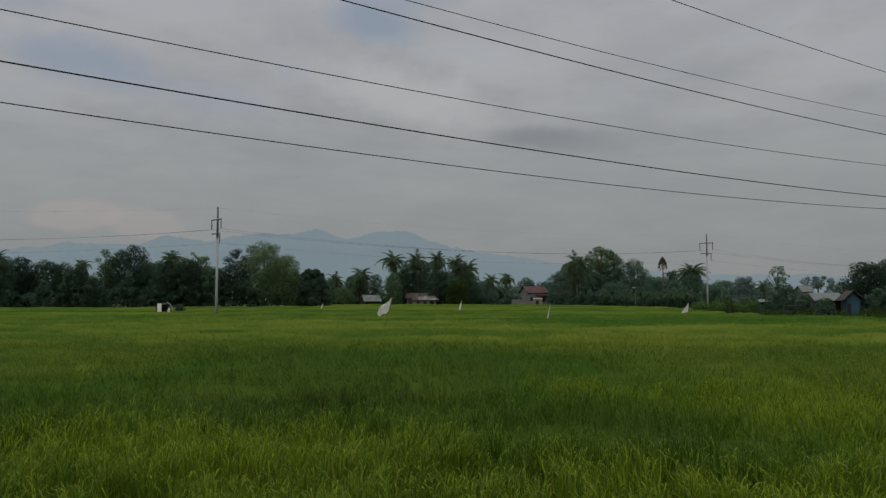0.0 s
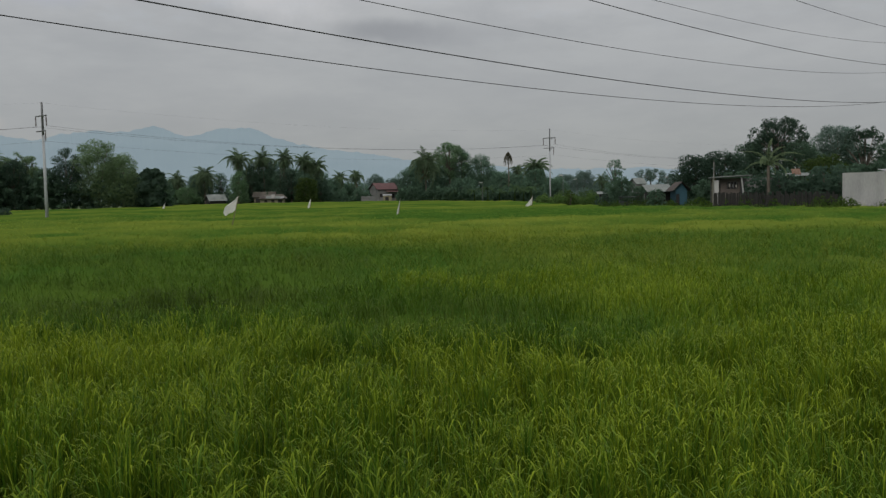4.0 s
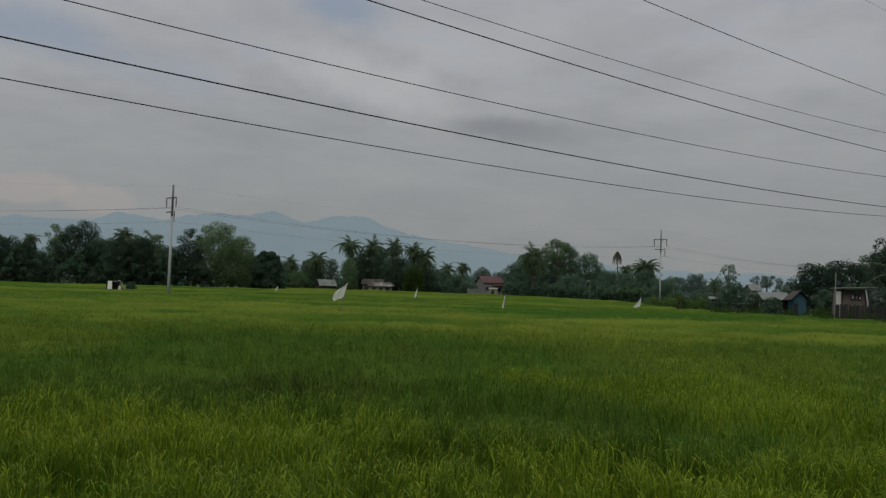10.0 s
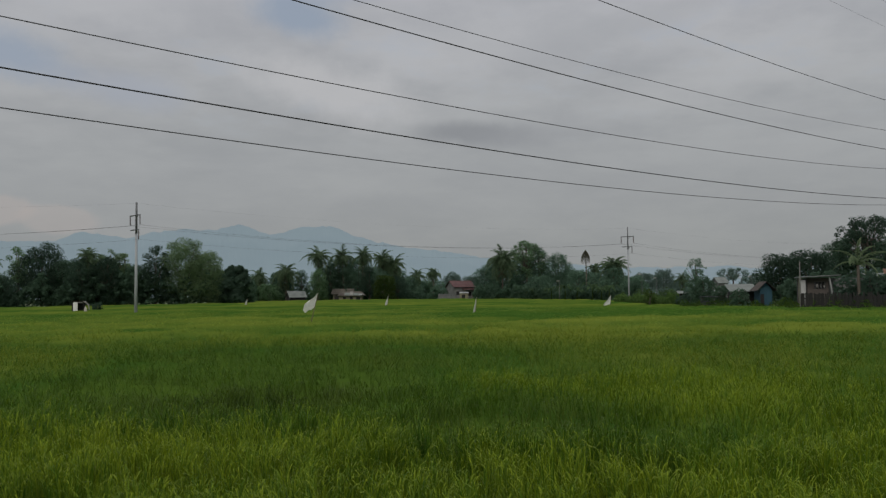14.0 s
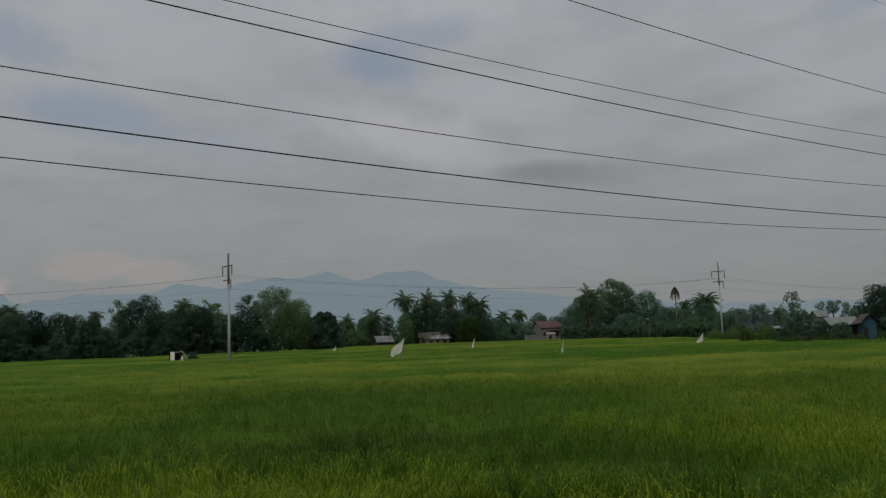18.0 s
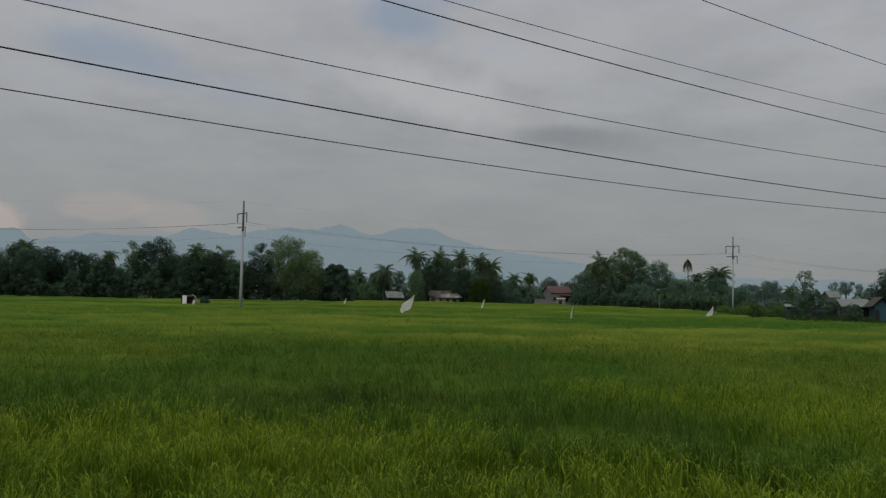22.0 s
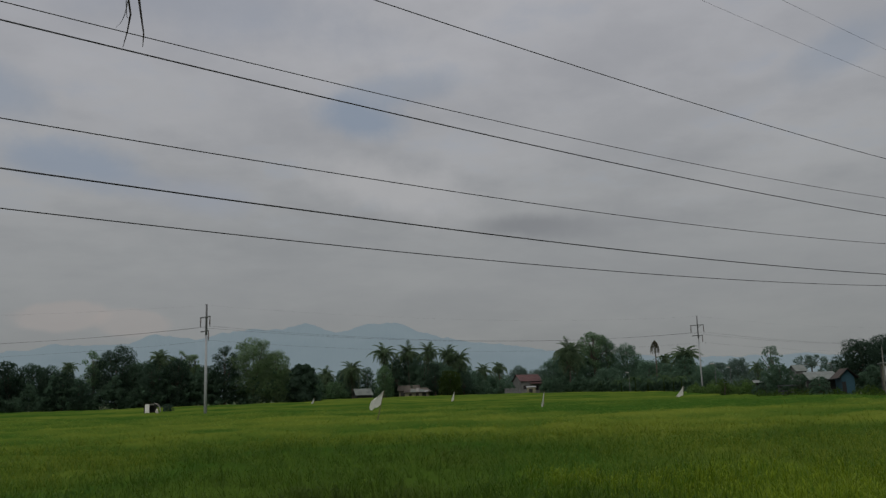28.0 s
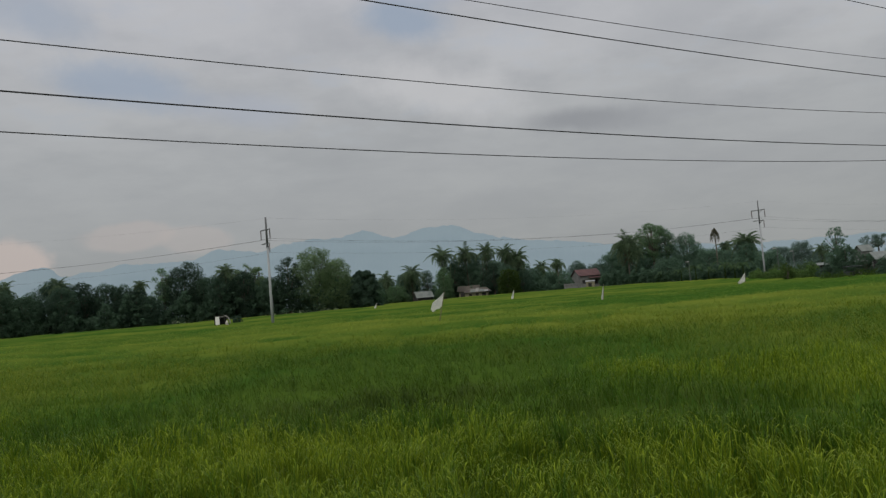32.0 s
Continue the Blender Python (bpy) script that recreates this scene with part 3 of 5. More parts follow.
def paddy_bed():
    """the wet bed under the standing rice, and the closed canopy farther out"""
    az = np.radians(np.linspace(-62, 62, 190))
    for name, r0, r1, n, z, mat, label in (("paddy_soil", 2.35, 34, 20, 0.03, M_SOIL, "dark wet soil under the standing rice"),
                                           ("rice_canopy", 6.5, 198, 300, None, M_CANOPY, "closed green canopy of the rice field")):
        d = r0 * (r1 / r0) ** np.linspace(0, 1, n)
        X, Y = np.outer(d, np.sin(az)), np.outer(d, np.cos(az))
        x, y = X.ravel(), Y.ravel()
        h = np.full_like(x, z) if z else rice_height(x, y) - 0.13 - 0.16 * np.clip((34 - np.hypot(x, y)) / 12, 0, 1) - 0.12 * np.clip((16 - np.hypot(x, y)) / 5, 0, 1) - 0.3 * np.clip((8.5 - np.hypot(x, y)) / 2.5, 0, 1)
        inside = field_inside(x, y)
        i = np.arange(n * 190).reshape(n, 190)
        a, b, c, e = i[:-1, :-1].ravel(), i[:-1, 1:].ravel(), i[1:, 1:].ravel(), i[1:, :-1].ravel()
        f = np.concatenate([np.stack([a, b, c], 1), np.stack([a, c, e], 1)])
        f = f[inside[f].all(1)][:, ::-1]
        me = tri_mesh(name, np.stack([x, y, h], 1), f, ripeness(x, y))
        me.polygons.foreach_set("use_smooth", np.ones(len(f), bool))
        tagged(link(name, me, mat), label, "rice field", kind="stuff")


ground_sheet()
paddy_bed()
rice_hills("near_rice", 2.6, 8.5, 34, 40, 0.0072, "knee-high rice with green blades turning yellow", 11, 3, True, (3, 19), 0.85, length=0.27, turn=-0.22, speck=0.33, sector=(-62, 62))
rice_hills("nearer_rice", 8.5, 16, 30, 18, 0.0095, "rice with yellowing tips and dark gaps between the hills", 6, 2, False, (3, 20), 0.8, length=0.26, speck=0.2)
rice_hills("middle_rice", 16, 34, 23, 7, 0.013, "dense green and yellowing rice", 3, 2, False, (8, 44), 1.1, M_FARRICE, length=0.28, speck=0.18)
rice_hills("far_rice", 34, 84, 8, 5, 0.034, "green rice merging into a smooth field", 0, 1, mat=M_LIFTEDRICE, splay=(35, 75), speck=0.12, turn=0.03)


def mountain_range():
    """a volcanic range: a broad massif and peaks by bearing, height in metres at 4.2 km, and the widths of both flanks in degrees"""
    peaks = ((-29.4, 44, 1.6, 1.0), (-28.15, 36, 0.8, 0.38), (-23.9, 22, 1.0, 1.4), (-17.8, 30, 1.4, 1.0), (-12.0, 18, 2.0, 1.6), (-8.4, 47, 1.4, 1.15), (-4.7, 44, 0.95, 1.0), (-3.0, 62, 1.0, 2.2), (22, 8, 3, 3))
    az = np.linspace(-48, 48, 960)
    broad = lambda v: np.interp(v, [-48, -36, -30, -26, -20, -16.5, -13, -6, 0, 5, 10, 18, 27, 48], [150, 175, 205, 224, 254, 266, 300, 292, 260, 204, 150, 108, 98, 70])
    h = 10 + sum(broad(az + k) for k in (-1.5, -0.75, 0, 0.75, 1.5)) / 5
    for c, k, l, r in peaks:
        s = np.where(az < c, l, r)
        h += k * np.exp(-((az - c) / s) ** 2)
    h += 6 * (smooth_noise(az, az * 0, 0.22, 24) - 0.5) + 9 * (smooth_noise(az, az * 0, 0.5, 21) - 0.5) + 10 * (smooth_noise(az, az * 0, 1.1, 22) - 0.5)
    rows = []
    for d, k in ((3300, 0.0), (3600, 0.35), (3900, 0.72), (4200, 1.0), (4500, 0.5), (4700, 0.0)):
        q = smooth_noise(az, az * 0 + d, 1.3, 23) * 0.12 * (1 if 0 < k < 1 else 0)
        rows.append(np.stack([d * np.sin(np.radians(az)), d * np.cos(np.radians(az)), h * (k - q) - (2 if k == 0 else 0)], 1))
    n = len(az)
    i = np.arange(len(rows) * n).reshape(len(rows), n)
    a, b, c, e = i[:-1, :-1].ravel(), i[:-1, 1:].ravel(), i[1:, 1:].ravel(), i[1:, :-1].ravel()
    f = np.concatenate([np.stack([a, b, c], 1), np.stack([a, c, e], 1)])[:, ::-1]
    me = tri_mesh("mountains", np.concatenate(rows), f)
    me.polygons.foreach_set("use_smooth", np.ones(len(f), bool))
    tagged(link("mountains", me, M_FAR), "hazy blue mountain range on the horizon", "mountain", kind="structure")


mountain_range()


# ---- trees ----
def leaf_cloud(centres, radii, per_m2, size, seed, droop=0.0, flat=0.75):
    """small leaf sprays on the skins of overlapping clumps; those buried inside another clump are left out"""
    r = np.random.default_rng(seed)
    C, Q = np.asarray(centres, float), np.asarray(radii, float)
    P, O = [], []
    for c, q in zip(C, Q):
        n = max(7, int(per_m2 * 4 * np.pi * q * q * flat))
        v = r.normal(size=(n, 3))
        v /= np.linalg.norm(v, axis=1)[:, None]
        o = v.copy()
        v *= (q * r.uniform(0.4, 1.3, n) ** 0.6)[:, None]
        v[:, 2] *= flat
        p = c + v
        away = (p[:, None, :] - C[None]) / (Q[None, :, None] * np.array([1, 1, flat]))
        open_ = (np.linalg.norm(away, axis=2) > 0.62).all(1)
        P.append(p[open_])
        O.append(o[open_])
    P, O = np.concatenate(P), np.concatenate(O)
    n = len(P)
    s = size * r.uniform(0.55, 1.35, n)
    # the sprays lie along the skin of their clump, turned a little to the light
    c = O * 0.9 + r.normal(size=(n, 3)) * 0.34 + [0, 0, 0.3]
    c /= np.linalg.norm(c, axis=1)[:, None]
    a = r.normal(size=(n, 3)) - [0, 0, 1.5 * droop]
    a -= c * (a * c).sum(1)[:, None]
    a /= np.linalg.norm(a, axis=1)[:, None]
    b = np.cross(c, a)
    l, w = s[:, None], (s * r.uniform(0.6, 1.0, n))[:, None]
    V = np.stack([P - a * l * 0.5 + b * w * 0.5, P + a * l * 0.6, P - a * l * 0.4 - b * w * 0.5], 1).reshape(-1, 3)
    V[:, 2] = np.maximum(V[:, 2], 0.02)
    return V, np.arange(3 * n).reshape(-1, 3)


SEED = [100]


def broad_tree(az, d, w, h, base=0.4, mat=None, label="dense dark green broadleaf tree", size=0.25, droop=0.0, lobes=26, dens=25.0, category="tree", lean=0.0, loose=False):
    """a tree with a crown of many clumps from base to height h; loose: small separate clumps with sky between them"""
    SEED[0] += 1
    r = np.random.default_rng(SEED[0])
    x, y = polar(az, d)
    ob = thing("tree", pose(x, y, land(x, y), 0, 0, 0), label, category)
    bm = bmesh.new()
    H = h - base
    fork = base + 0.3 * H
    rad = 0.018 * h + 0.04
    sway = 0.1 * w * lean
    add_tube(bm, [(0, 0, -0.1), (sway * 0.5, 0, fork * 0.5), (sway, 0.02, fork), (sway * 1.3, 0, h * 0.85)], [rad * 1.25, rad, rad * 0.85, rad * 0.25], 7)
    cs, qs = [], []
    for k in range(lobes):
        t = (k + 0.5) / lobes
        # widest at two fifths of the crown, domed above, uneven
        dome = math.sqrt(max(0.0, 1 - ((t - 0.38) / (0.66 if t > 0.38 else 0.95)) ** 2))
        q = (0.13 + 0.15 * r.random()) * min(w, H * 0.9) * (1.0 if t < 0.7 else 0.78)
        if loose:
            q = (0.055 + 0.10 * r.random() ** 2) * min(w, H)
        ang = k * 2.39996 + r.random() * 0.8
        rr = max(w * 0.53 * dome - q * 0.8, 0) * (0.7 + 0.42 * r.random())
        top = h - q * 0.78 - (0.12 * H * r.random() if t > 0.7 else 0)
        c = (rr * math.cos(ang) + sway, rr * math.sin(ang), max(min(base + H * (0.10 + 0.86 * t), top), base + q * 0.5))
        cs.append(c)
        qs.append(q)
        if k % 2 == 0 and c[2] > fork:
            add_tube(bm, [(sway, 0, fork * 0.9), (c[0] * 0.5, c[1] * 0.5, (fork + c[2]) * 0.5 + 0.1), c], [rad * 0.45, rad * 0.3, rad * 0.1], 5)
    for z in (0.32, 0.58):
        cs.append((sway, 0, base + z * H))
        qs.append((0.19 if loose else 0.34) * min(w, H))
    part("trunk", bm, M_BARK, ob)
    V, F = leaf_cloud(cs, qs, dens, size, SEED[0], droop)
    link("crown", tri_mesh("crown", V, F), mat or M_LEAF, ob)
    return ob


def frond_mesh(length, arch, hang, leaf, pairs, seed):
    """a feather leaf along +x: a midrib that arches over, and loose leaflets hanging on both sides"""
    r = random.Random(seed)
    bm = bmesh.new()
    curve = lambda s: Vector((length * s * (1 - 0.18 * s * arch), 0, length * (0.42 * s - (0.42 + 0.55 * arch) * s * s)))
    add_tube(bm, [curve(s) for s in (0, 0.25, 0.5, 0.75, 1)], [0.06, 0.05, 0.04, 0.025, 0.008], 4)
    for k in range(pairs):
        s = 0.10 + 0.90 * (k + r.uniform(0.2, 0.8)) / pairs
        p, ln = curve(s), leaf * math.sin(math.pi * min(0.95, 0.24 + 0.70 * s)) * r.uniform(0.65, 1.15)
        for side in (-1, 1):
            d = Vector((r.uniform(0.2, 0.6), side * r.uniform(0.6, 0.95), -hang * r.uniform(0.1, 1.1))).normalized() * ln
            wv = Vector((0.5, 0, 0.3)).normalized() * 0.042 * length / 3.5
            a, b = bm.verts.new(p - wv), bm.verts.new(p + wv)
            c, e = bm.verts.new(p + d * 0.6 + wv * 0.8), bm.verts.new(p + d - Vector((0, 0, ln * (0.1 + 0.25 * hang))))
            bm.faces.new((a, b, c))
            bm.faces.new((a, c, e))
    me = bpy.data.meshes.new("frond")
    bm.to_mesh(me)
    bm.free()
    me.materials.append(M_PALM)
    return me


FRONDS = [frond_mesh(3.3, 0.7, 0.5, 0.85, 24, 1), frond_mesh(3.9, 0.95, 0.8, 0.95, 24, 2), frond_mesh(4.0, 1.35, 1.2, 1.0, 24, 3)]
THIN_FROND = frond_mesh(3.5, 0.9, 1.4, 0.34, 22, 6)
DRY_FROND = frond_mesh(3.0, 1.6, 1.6, 0.8, 13, 4)
FOLDED_FROND = frond_mesh(3.1, 0.15, 0.6, 0.7, 16, 8)
FOLDED_FROND.materials.clear()
FOLDED_FROND.materials.append(M_DRY)
THIN_FROND.materials.clear()
THIN_FROND.materials.append(M_PALE)
DRY_FROND.materials.clear()
DRY_FROND.materials.append(M_DRY)


def palm(az, d, spread, h, label="tall coconut palm with arching fronds", fronds=27, lean=0.4, dry=3, low=-58, meshes=None):
    """a coconut palm: spread across the crown, height to the topmost fronds"""
    SEED[0] += 1
    r = random.Random(SEED[0])
    x, y = polar(az, d)
    ob = thing("coconut_palm", pose(x, y, land(x, y), 0, 0, r.uniform(0, 360)), label, "palm tree", "coconut palms")
    k = spread / 5.6
    zc = h - 2.45 * k
    tip = (lean * r.uniform(-1, 1), lean * r.uniform(-1, 1), zc)
    part("trunk", tube([(0, 0, -0.1), (tip[0] * 0.3, tip[1] * 0.3, zc * 0.4), (tip[0] * 0.7, tip[1] * 0.7, zc * 0.75), tip], [0.22, 0.15, 0.13, 0.12], 8), M_BARK, ob)
    for i in range(fronds + dry):
        kinds = meshes or FRONDS
        # the young upper fronds stand stiff, the old lower ones arch over and hang
        me = kinds[min(len(kinds) - 1, int(len(kinds) * i / fronds))] if i < fronds else DRY_FROND
        f = link("frond", me, None, ob)
        t = i / max(1, fronds - 1)
        f.matrix_local = Matrix.Translation(tip) @ pose(0, 0, 0, r.uniform(-15, 15), -(72 - (72 - low) * min(t, 1) ** 0.9) + r.uniform(-8, 8), 137.5 * i + r.uniform(-12, 12)) @ Matrix.Scale(k * r.uniform(0.62, 1.15), 4)
    return ob


MIXED = (M_DARK, M_DEEP, M_DARK, M_SHRUB, M_DARK)
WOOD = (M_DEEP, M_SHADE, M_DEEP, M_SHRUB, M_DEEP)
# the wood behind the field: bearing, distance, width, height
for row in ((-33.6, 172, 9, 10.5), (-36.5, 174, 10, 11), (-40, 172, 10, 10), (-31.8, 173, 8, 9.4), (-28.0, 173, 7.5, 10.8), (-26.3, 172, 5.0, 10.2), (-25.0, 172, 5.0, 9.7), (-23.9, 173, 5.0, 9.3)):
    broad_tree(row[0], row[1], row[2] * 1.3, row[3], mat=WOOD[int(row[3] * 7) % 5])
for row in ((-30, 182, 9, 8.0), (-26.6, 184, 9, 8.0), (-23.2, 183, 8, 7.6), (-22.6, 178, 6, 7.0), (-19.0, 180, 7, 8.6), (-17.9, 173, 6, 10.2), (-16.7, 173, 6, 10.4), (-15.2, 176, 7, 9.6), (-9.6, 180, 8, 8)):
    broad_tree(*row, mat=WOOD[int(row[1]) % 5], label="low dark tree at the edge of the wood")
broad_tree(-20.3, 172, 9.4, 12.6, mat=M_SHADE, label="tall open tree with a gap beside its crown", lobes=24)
broad_tree(-21.6, 171, 4.2, 11.8, 3.5, lobes=13, label="slender tree with a round top")
broad_tree(-19.2, 171, 6.4, 9.8, mat=M_SHRUB)
broad_tree(-17.2, 172, 8.0, 9.6, mat=M_DARK)
broad_tree(-15.9, 171, 4.2, 11.0, mat=M_FEATHER, droop=0.9, label="feathery light green tree")
for row in ((-16.4, 171, 3.0, 12.0), (-15.6, 172, 2.6, 11.6), (-17.0, 171, 2.4, 11.2)):
    broad_tree(*row, mat=M_FEATHER, droop=1.0, lobes=12, label="arching plume of bamboo")
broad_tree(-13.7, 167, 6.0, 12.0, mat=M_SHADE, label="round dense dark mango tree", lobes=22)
broad_tree(-11.9, 168, 9.6, 13.5, mat=M_FEATHER, droop=0.9, lobes=20, label="tall feathery bamboo-like tree with drooping sprays")
broad_tree(-10.5, 167, 7.6, 11.0, mat=M_FEATHER, droop=0.8, label="drooping light green tree")
broad_tree(-8.8, 166, 5.6, 8.0, mat=M_DEEP, size=0.6, droop=0.2, label="dark tree with spiky spreading branches")
for row in ((-18.2, 167, 5.6, 9.8), (-16.6, 167, 5.6, 10.2), (-23.3, 168, 5, 8.2), (-29.6, 168, 6.4, 8.6), (-30.9, 168, 6, 9.6), (-27.6, 168, 6, 9.4), (-15.0, 168, 5, 8.6), (-22.4, 167, 5, 6.4)):
    broad_tree(*row, mat=WOOD[int(row[3] * 5) % 5], label="dark tree closing the edge of the wood")
for row in ((-30.7, 170, 5.0, 11.2), (-27.8, 171, 5.0, 11.3), (-23.0, 170, 3.6, 10.0), (-17.8, 168, 4.8, 11.8)):
    palm(*row, label="coconut palm rising out of the wood")

# the village grove in the middle
for row in ((-7.4, 212, 6.0, 7.6), (-5.9, 210, 7, 8.0), (-4.5, 213, 4, 8.6), (-2.4, 211, 5.4, 11.6), (-1.6, 212, 6.4, 12.4), (-0.7, 214, 6, 12.0), (0.2, 214, 6.4, 9.8), (1.2, 213, 6.4, 9.0), (2.0, 214, 6, 8.2), (-3.1, 212, 5.4, 9.6), (-7.3, 211, 5, 7.2), (-5.8, 211, 6, 8.4), (0.9, 205, 5.6, 8.4), (1.9, 206, 5, 7.0), (-2.6, 208, 4.4, 9.4), (-1.4, 212, 5.6, 9.6), (0.0, 206, 5.4, 9.0), (-0.7, 209, 4.6, 9.0), (3.4, 255, 8, 6.6), (4.4, 257, 8, 6.4), (2.6, 228, 6, 6.8)):
    broad_tree(*row, mat=MIXED[int(row[1]) % 5], label="dark tree in the village grove")
for row in ((-3.4, 203, 4.6, 8.4), (-6.6, 205, 6, 5.2), (-8.0, 206, 5, 5.6)):
    broad_tree(*row, mat=M_LEAF, label="low green tree between the houses")
broad_tree(1.0, 200, 5.6, 6.6, 0.3, M_BUSH, label="lighter green bushy tree beside the house")
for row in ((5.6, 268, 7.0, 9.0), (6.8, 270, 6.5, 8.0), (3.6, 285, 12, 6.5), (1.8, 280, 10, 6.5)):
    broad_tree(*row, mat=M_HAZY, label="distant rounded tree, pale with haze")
for row in ((-7.3, 207, 4.8, 8.6), (-5.5, 206, 6.6, 10.4), (-3.3, 206, 6.2, 13.9), (-1.7, 210, 6.0, 14.0), (-0.5, 208, 6.0, 13.9), (0.8, 206, 6.6, 13.0), (1.65, 207, 6.8, 12.0)):
    palm(*row)
for row in ((3.1, 248, 5.4, 9.6), (4.3, 244, 5.4, 10.2)):
    palm(*row, label="small distant coconut palm")

# the grove by the second power pole
broad_tree(7.9, 206, 6.5, 9.2, mat=M_DARK)
broad_tree(10.6, 206, 8.2, 15.2, 4.0, label="tall open broadleaf tree in the grove", lobes=70, loose=True)
broad_tree(10.2, 208, 7.0, 12.4, mat=M_DARK)
broad_tree(11.4, 207, 6.4, 13.6, mat=M_DARK)
broad_tree(12.7, 206, 8.0, 12.0, mat=M_DARK)
broad_tree(9.2, 203, 9.0, 8.6, 0.3, M_DARK, lobes=16)
for row in ((11.4, 200, 8, 6.5), (13.6, 204, 8, 8.0), (15.0, 206, 8, 8.0), (16.6, 196, 9, 6.6), (17.6, 200, 7, 6.4), (14.4, 196, 6, 5), (8.5, 204, 5.4, 10.4), (16.3, 182, 5.4, 8.0), (15.0, 190, 5, 7.2), (14.0, 192, 6, 7.4)):
    broad_tree(*row, base=0.3, mat=M_DARK, label="low dark trees at the foot of the grove")
palm(8.95, 196, 8.0, 13.3, label="old coconut palm with hanging dry fronds", fronds=34, dry=10, low=-60)
palm(16.3, 184, 5.8, 10.1, label="large palm with a full ragged crown beside the power pole", fronds=36, low=-25, lean=0.1, dry=5)
palm(15.0, 194, 3.6, 9.2, label="young palm beside the dead palm")


def folded_palm(az, d, h):
    """a dead palm whose fronds hang folded round the trunk"""
    x, y = polar(az, d)
    ob = thing("dead_palm", pose(x, y, land(x, y)), "dead palm with brown fronds folded down along its trunk", "palm tree")
    part("trunk", tube([(0, 0, -0.1), (0.1, 0, h * 0.5), (0, 0, h)], [0.2, 0.14, 0.05], 8), M_BARK, ob)
    r = random.Random(5)
    for i in range(12):
        f = link("frond", FOLDED_FROND, None, ob)
        f.matrix_local = pose(0, 0, h - 0.05, r.uniform(-20, 20), r.uniform(66, 75), i * 30 + r.uniform(-8, 8)) @ Matrix.Scale(r.uniform(0.8, 1.05), 4)
    return ob


folded_palm(14.5, 189, 11.4)


def banana(az, d, h, seed):
    """a banana plant: a soft stem and broad torn leaves"""
    r = random.Random(seed)
    x, y = polar(az, d)
    ob = thing("banana_plant", pose(x, y, land(x, y), 0, 0, r.uniform(0, 360)), "banana plant with broad drooping leaves", "banana plant", "banana plants")
    part("stem", tube([(0, 0, 0), (0.04, 0, h * 0.35), (0, 0, h * 0.6)], [0.16, 0.13, 0.07], 8), M_BUSH, ob)
    for i in range(8):
        bm = bmesh.new()
        a, l, lift = i * 2.4 + r.random(), h * r.uniform(0.42, 0.55), r.uniform(0.6, 1.6)
        prev = None
        for k in range(7):
            s = k / 6
            c = Vector((l * s * math.cos(a), l * s * math.sin(a), h * 0.55 + l * (lift * s - (0.45 + lift * 0.75) * s * s)))
            side = Vector((-math.sin(a), math.cos(a), -0.25)) * 0.32 * math.sin(math.pi * min(0.98, 0.12 + 0.85 * s)) * h / 5
            row = [bm.verts.new(c - side), bm.verts.new(c + Vector((0, 0, 0.05))), bm.verts.new(c + Vector((-side.x, -side.y, side.z)) * -1 * Vector((1, 1, 1)).length / 1.732)]
            if prev:
                for j in (0, 1):
                    bm.faces.new((prev[j], prev[j + 1], row[j + 1], row[j]))
            prev = row
        part("leaf", bm, M_BANANA, ob)
    return ob


for i, row in enumerate(((13.1, 172, 5.2), (12.2, 176, 4.4), (14.9, 166, 5.4), (15.5, 168, 4.6), (16.0, 161, 4.8), (13.9, 174, 4.2), (10.9, 186, 4.2))):
    banana(*row, i)

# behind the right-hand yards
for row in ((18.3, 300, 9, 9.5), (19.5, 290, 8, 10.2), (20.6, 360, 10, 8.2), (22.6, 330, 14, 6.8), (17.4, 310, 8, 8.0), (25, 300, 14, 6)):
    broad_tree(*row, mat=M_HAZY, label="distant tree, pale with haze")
broad_tree(21.5, 190, 4.6, 9.7, 2.0, M_DARK, label="upright open tree behind the bushes", lobes=46, loose=True)
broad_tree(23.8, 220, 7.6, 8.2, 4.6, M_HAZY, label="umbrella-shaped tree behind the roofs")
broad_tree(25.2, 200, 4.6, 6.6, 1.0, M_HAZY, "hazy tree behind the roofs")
broad_tree(-17.2, 112, 1.9, 1.8, 0.1, M_SHADE, label="dark bush beside the pump shed", size=0.3, dens=14, lobes=12)
broad_tree(18.6, 104, 1.7, 2.6, 0.1, M_BUSH, label="small shrub at the field's edge", size=0.3, dens=14, lobes=12)
palm(20.7, 230, 4.6, 7.6, label="small distant coconut palm")
broad_tree(21.95, 98, 3.1, 4.2, 0.1, M_SHRUB, label="green bush in front of the yard", size=0.32, dens=14)
broad_tree(23.05, 96, 2.0, 3.1, 0.1, M_SHRUB, label="dark green bush beside the roofs", size=0.3, dens=14)
broad_tree(24.15, 86, 1.9, 2.65, 0.1, M_SHRUB, label="bush in front of the house", size=0.28, dens=14)
broad_tree(21.2, 101, 3.0, 2.8, 0.1, M_DEEP, label="low dark bush at the yard's edge", size=0.28, dens=14)
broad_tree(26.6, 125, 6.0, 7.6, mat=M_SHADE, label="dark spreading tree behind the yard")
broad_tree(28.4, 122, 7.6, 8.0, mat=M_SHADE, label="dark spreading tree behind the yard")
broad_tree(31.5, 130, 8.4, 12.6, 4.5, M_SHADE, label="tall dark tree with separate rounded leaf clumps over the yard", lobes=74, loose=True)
broad_tree(30.0, 129, 6.0, 9.6, 1.0, M_SHRUB)
broad_tree(32.9, 127, 6.4, 9.2, 0.5, M_SHRUB)
broad_tree(34.2, 118, 6.0, 6.8, 0.4, M_BUSH)
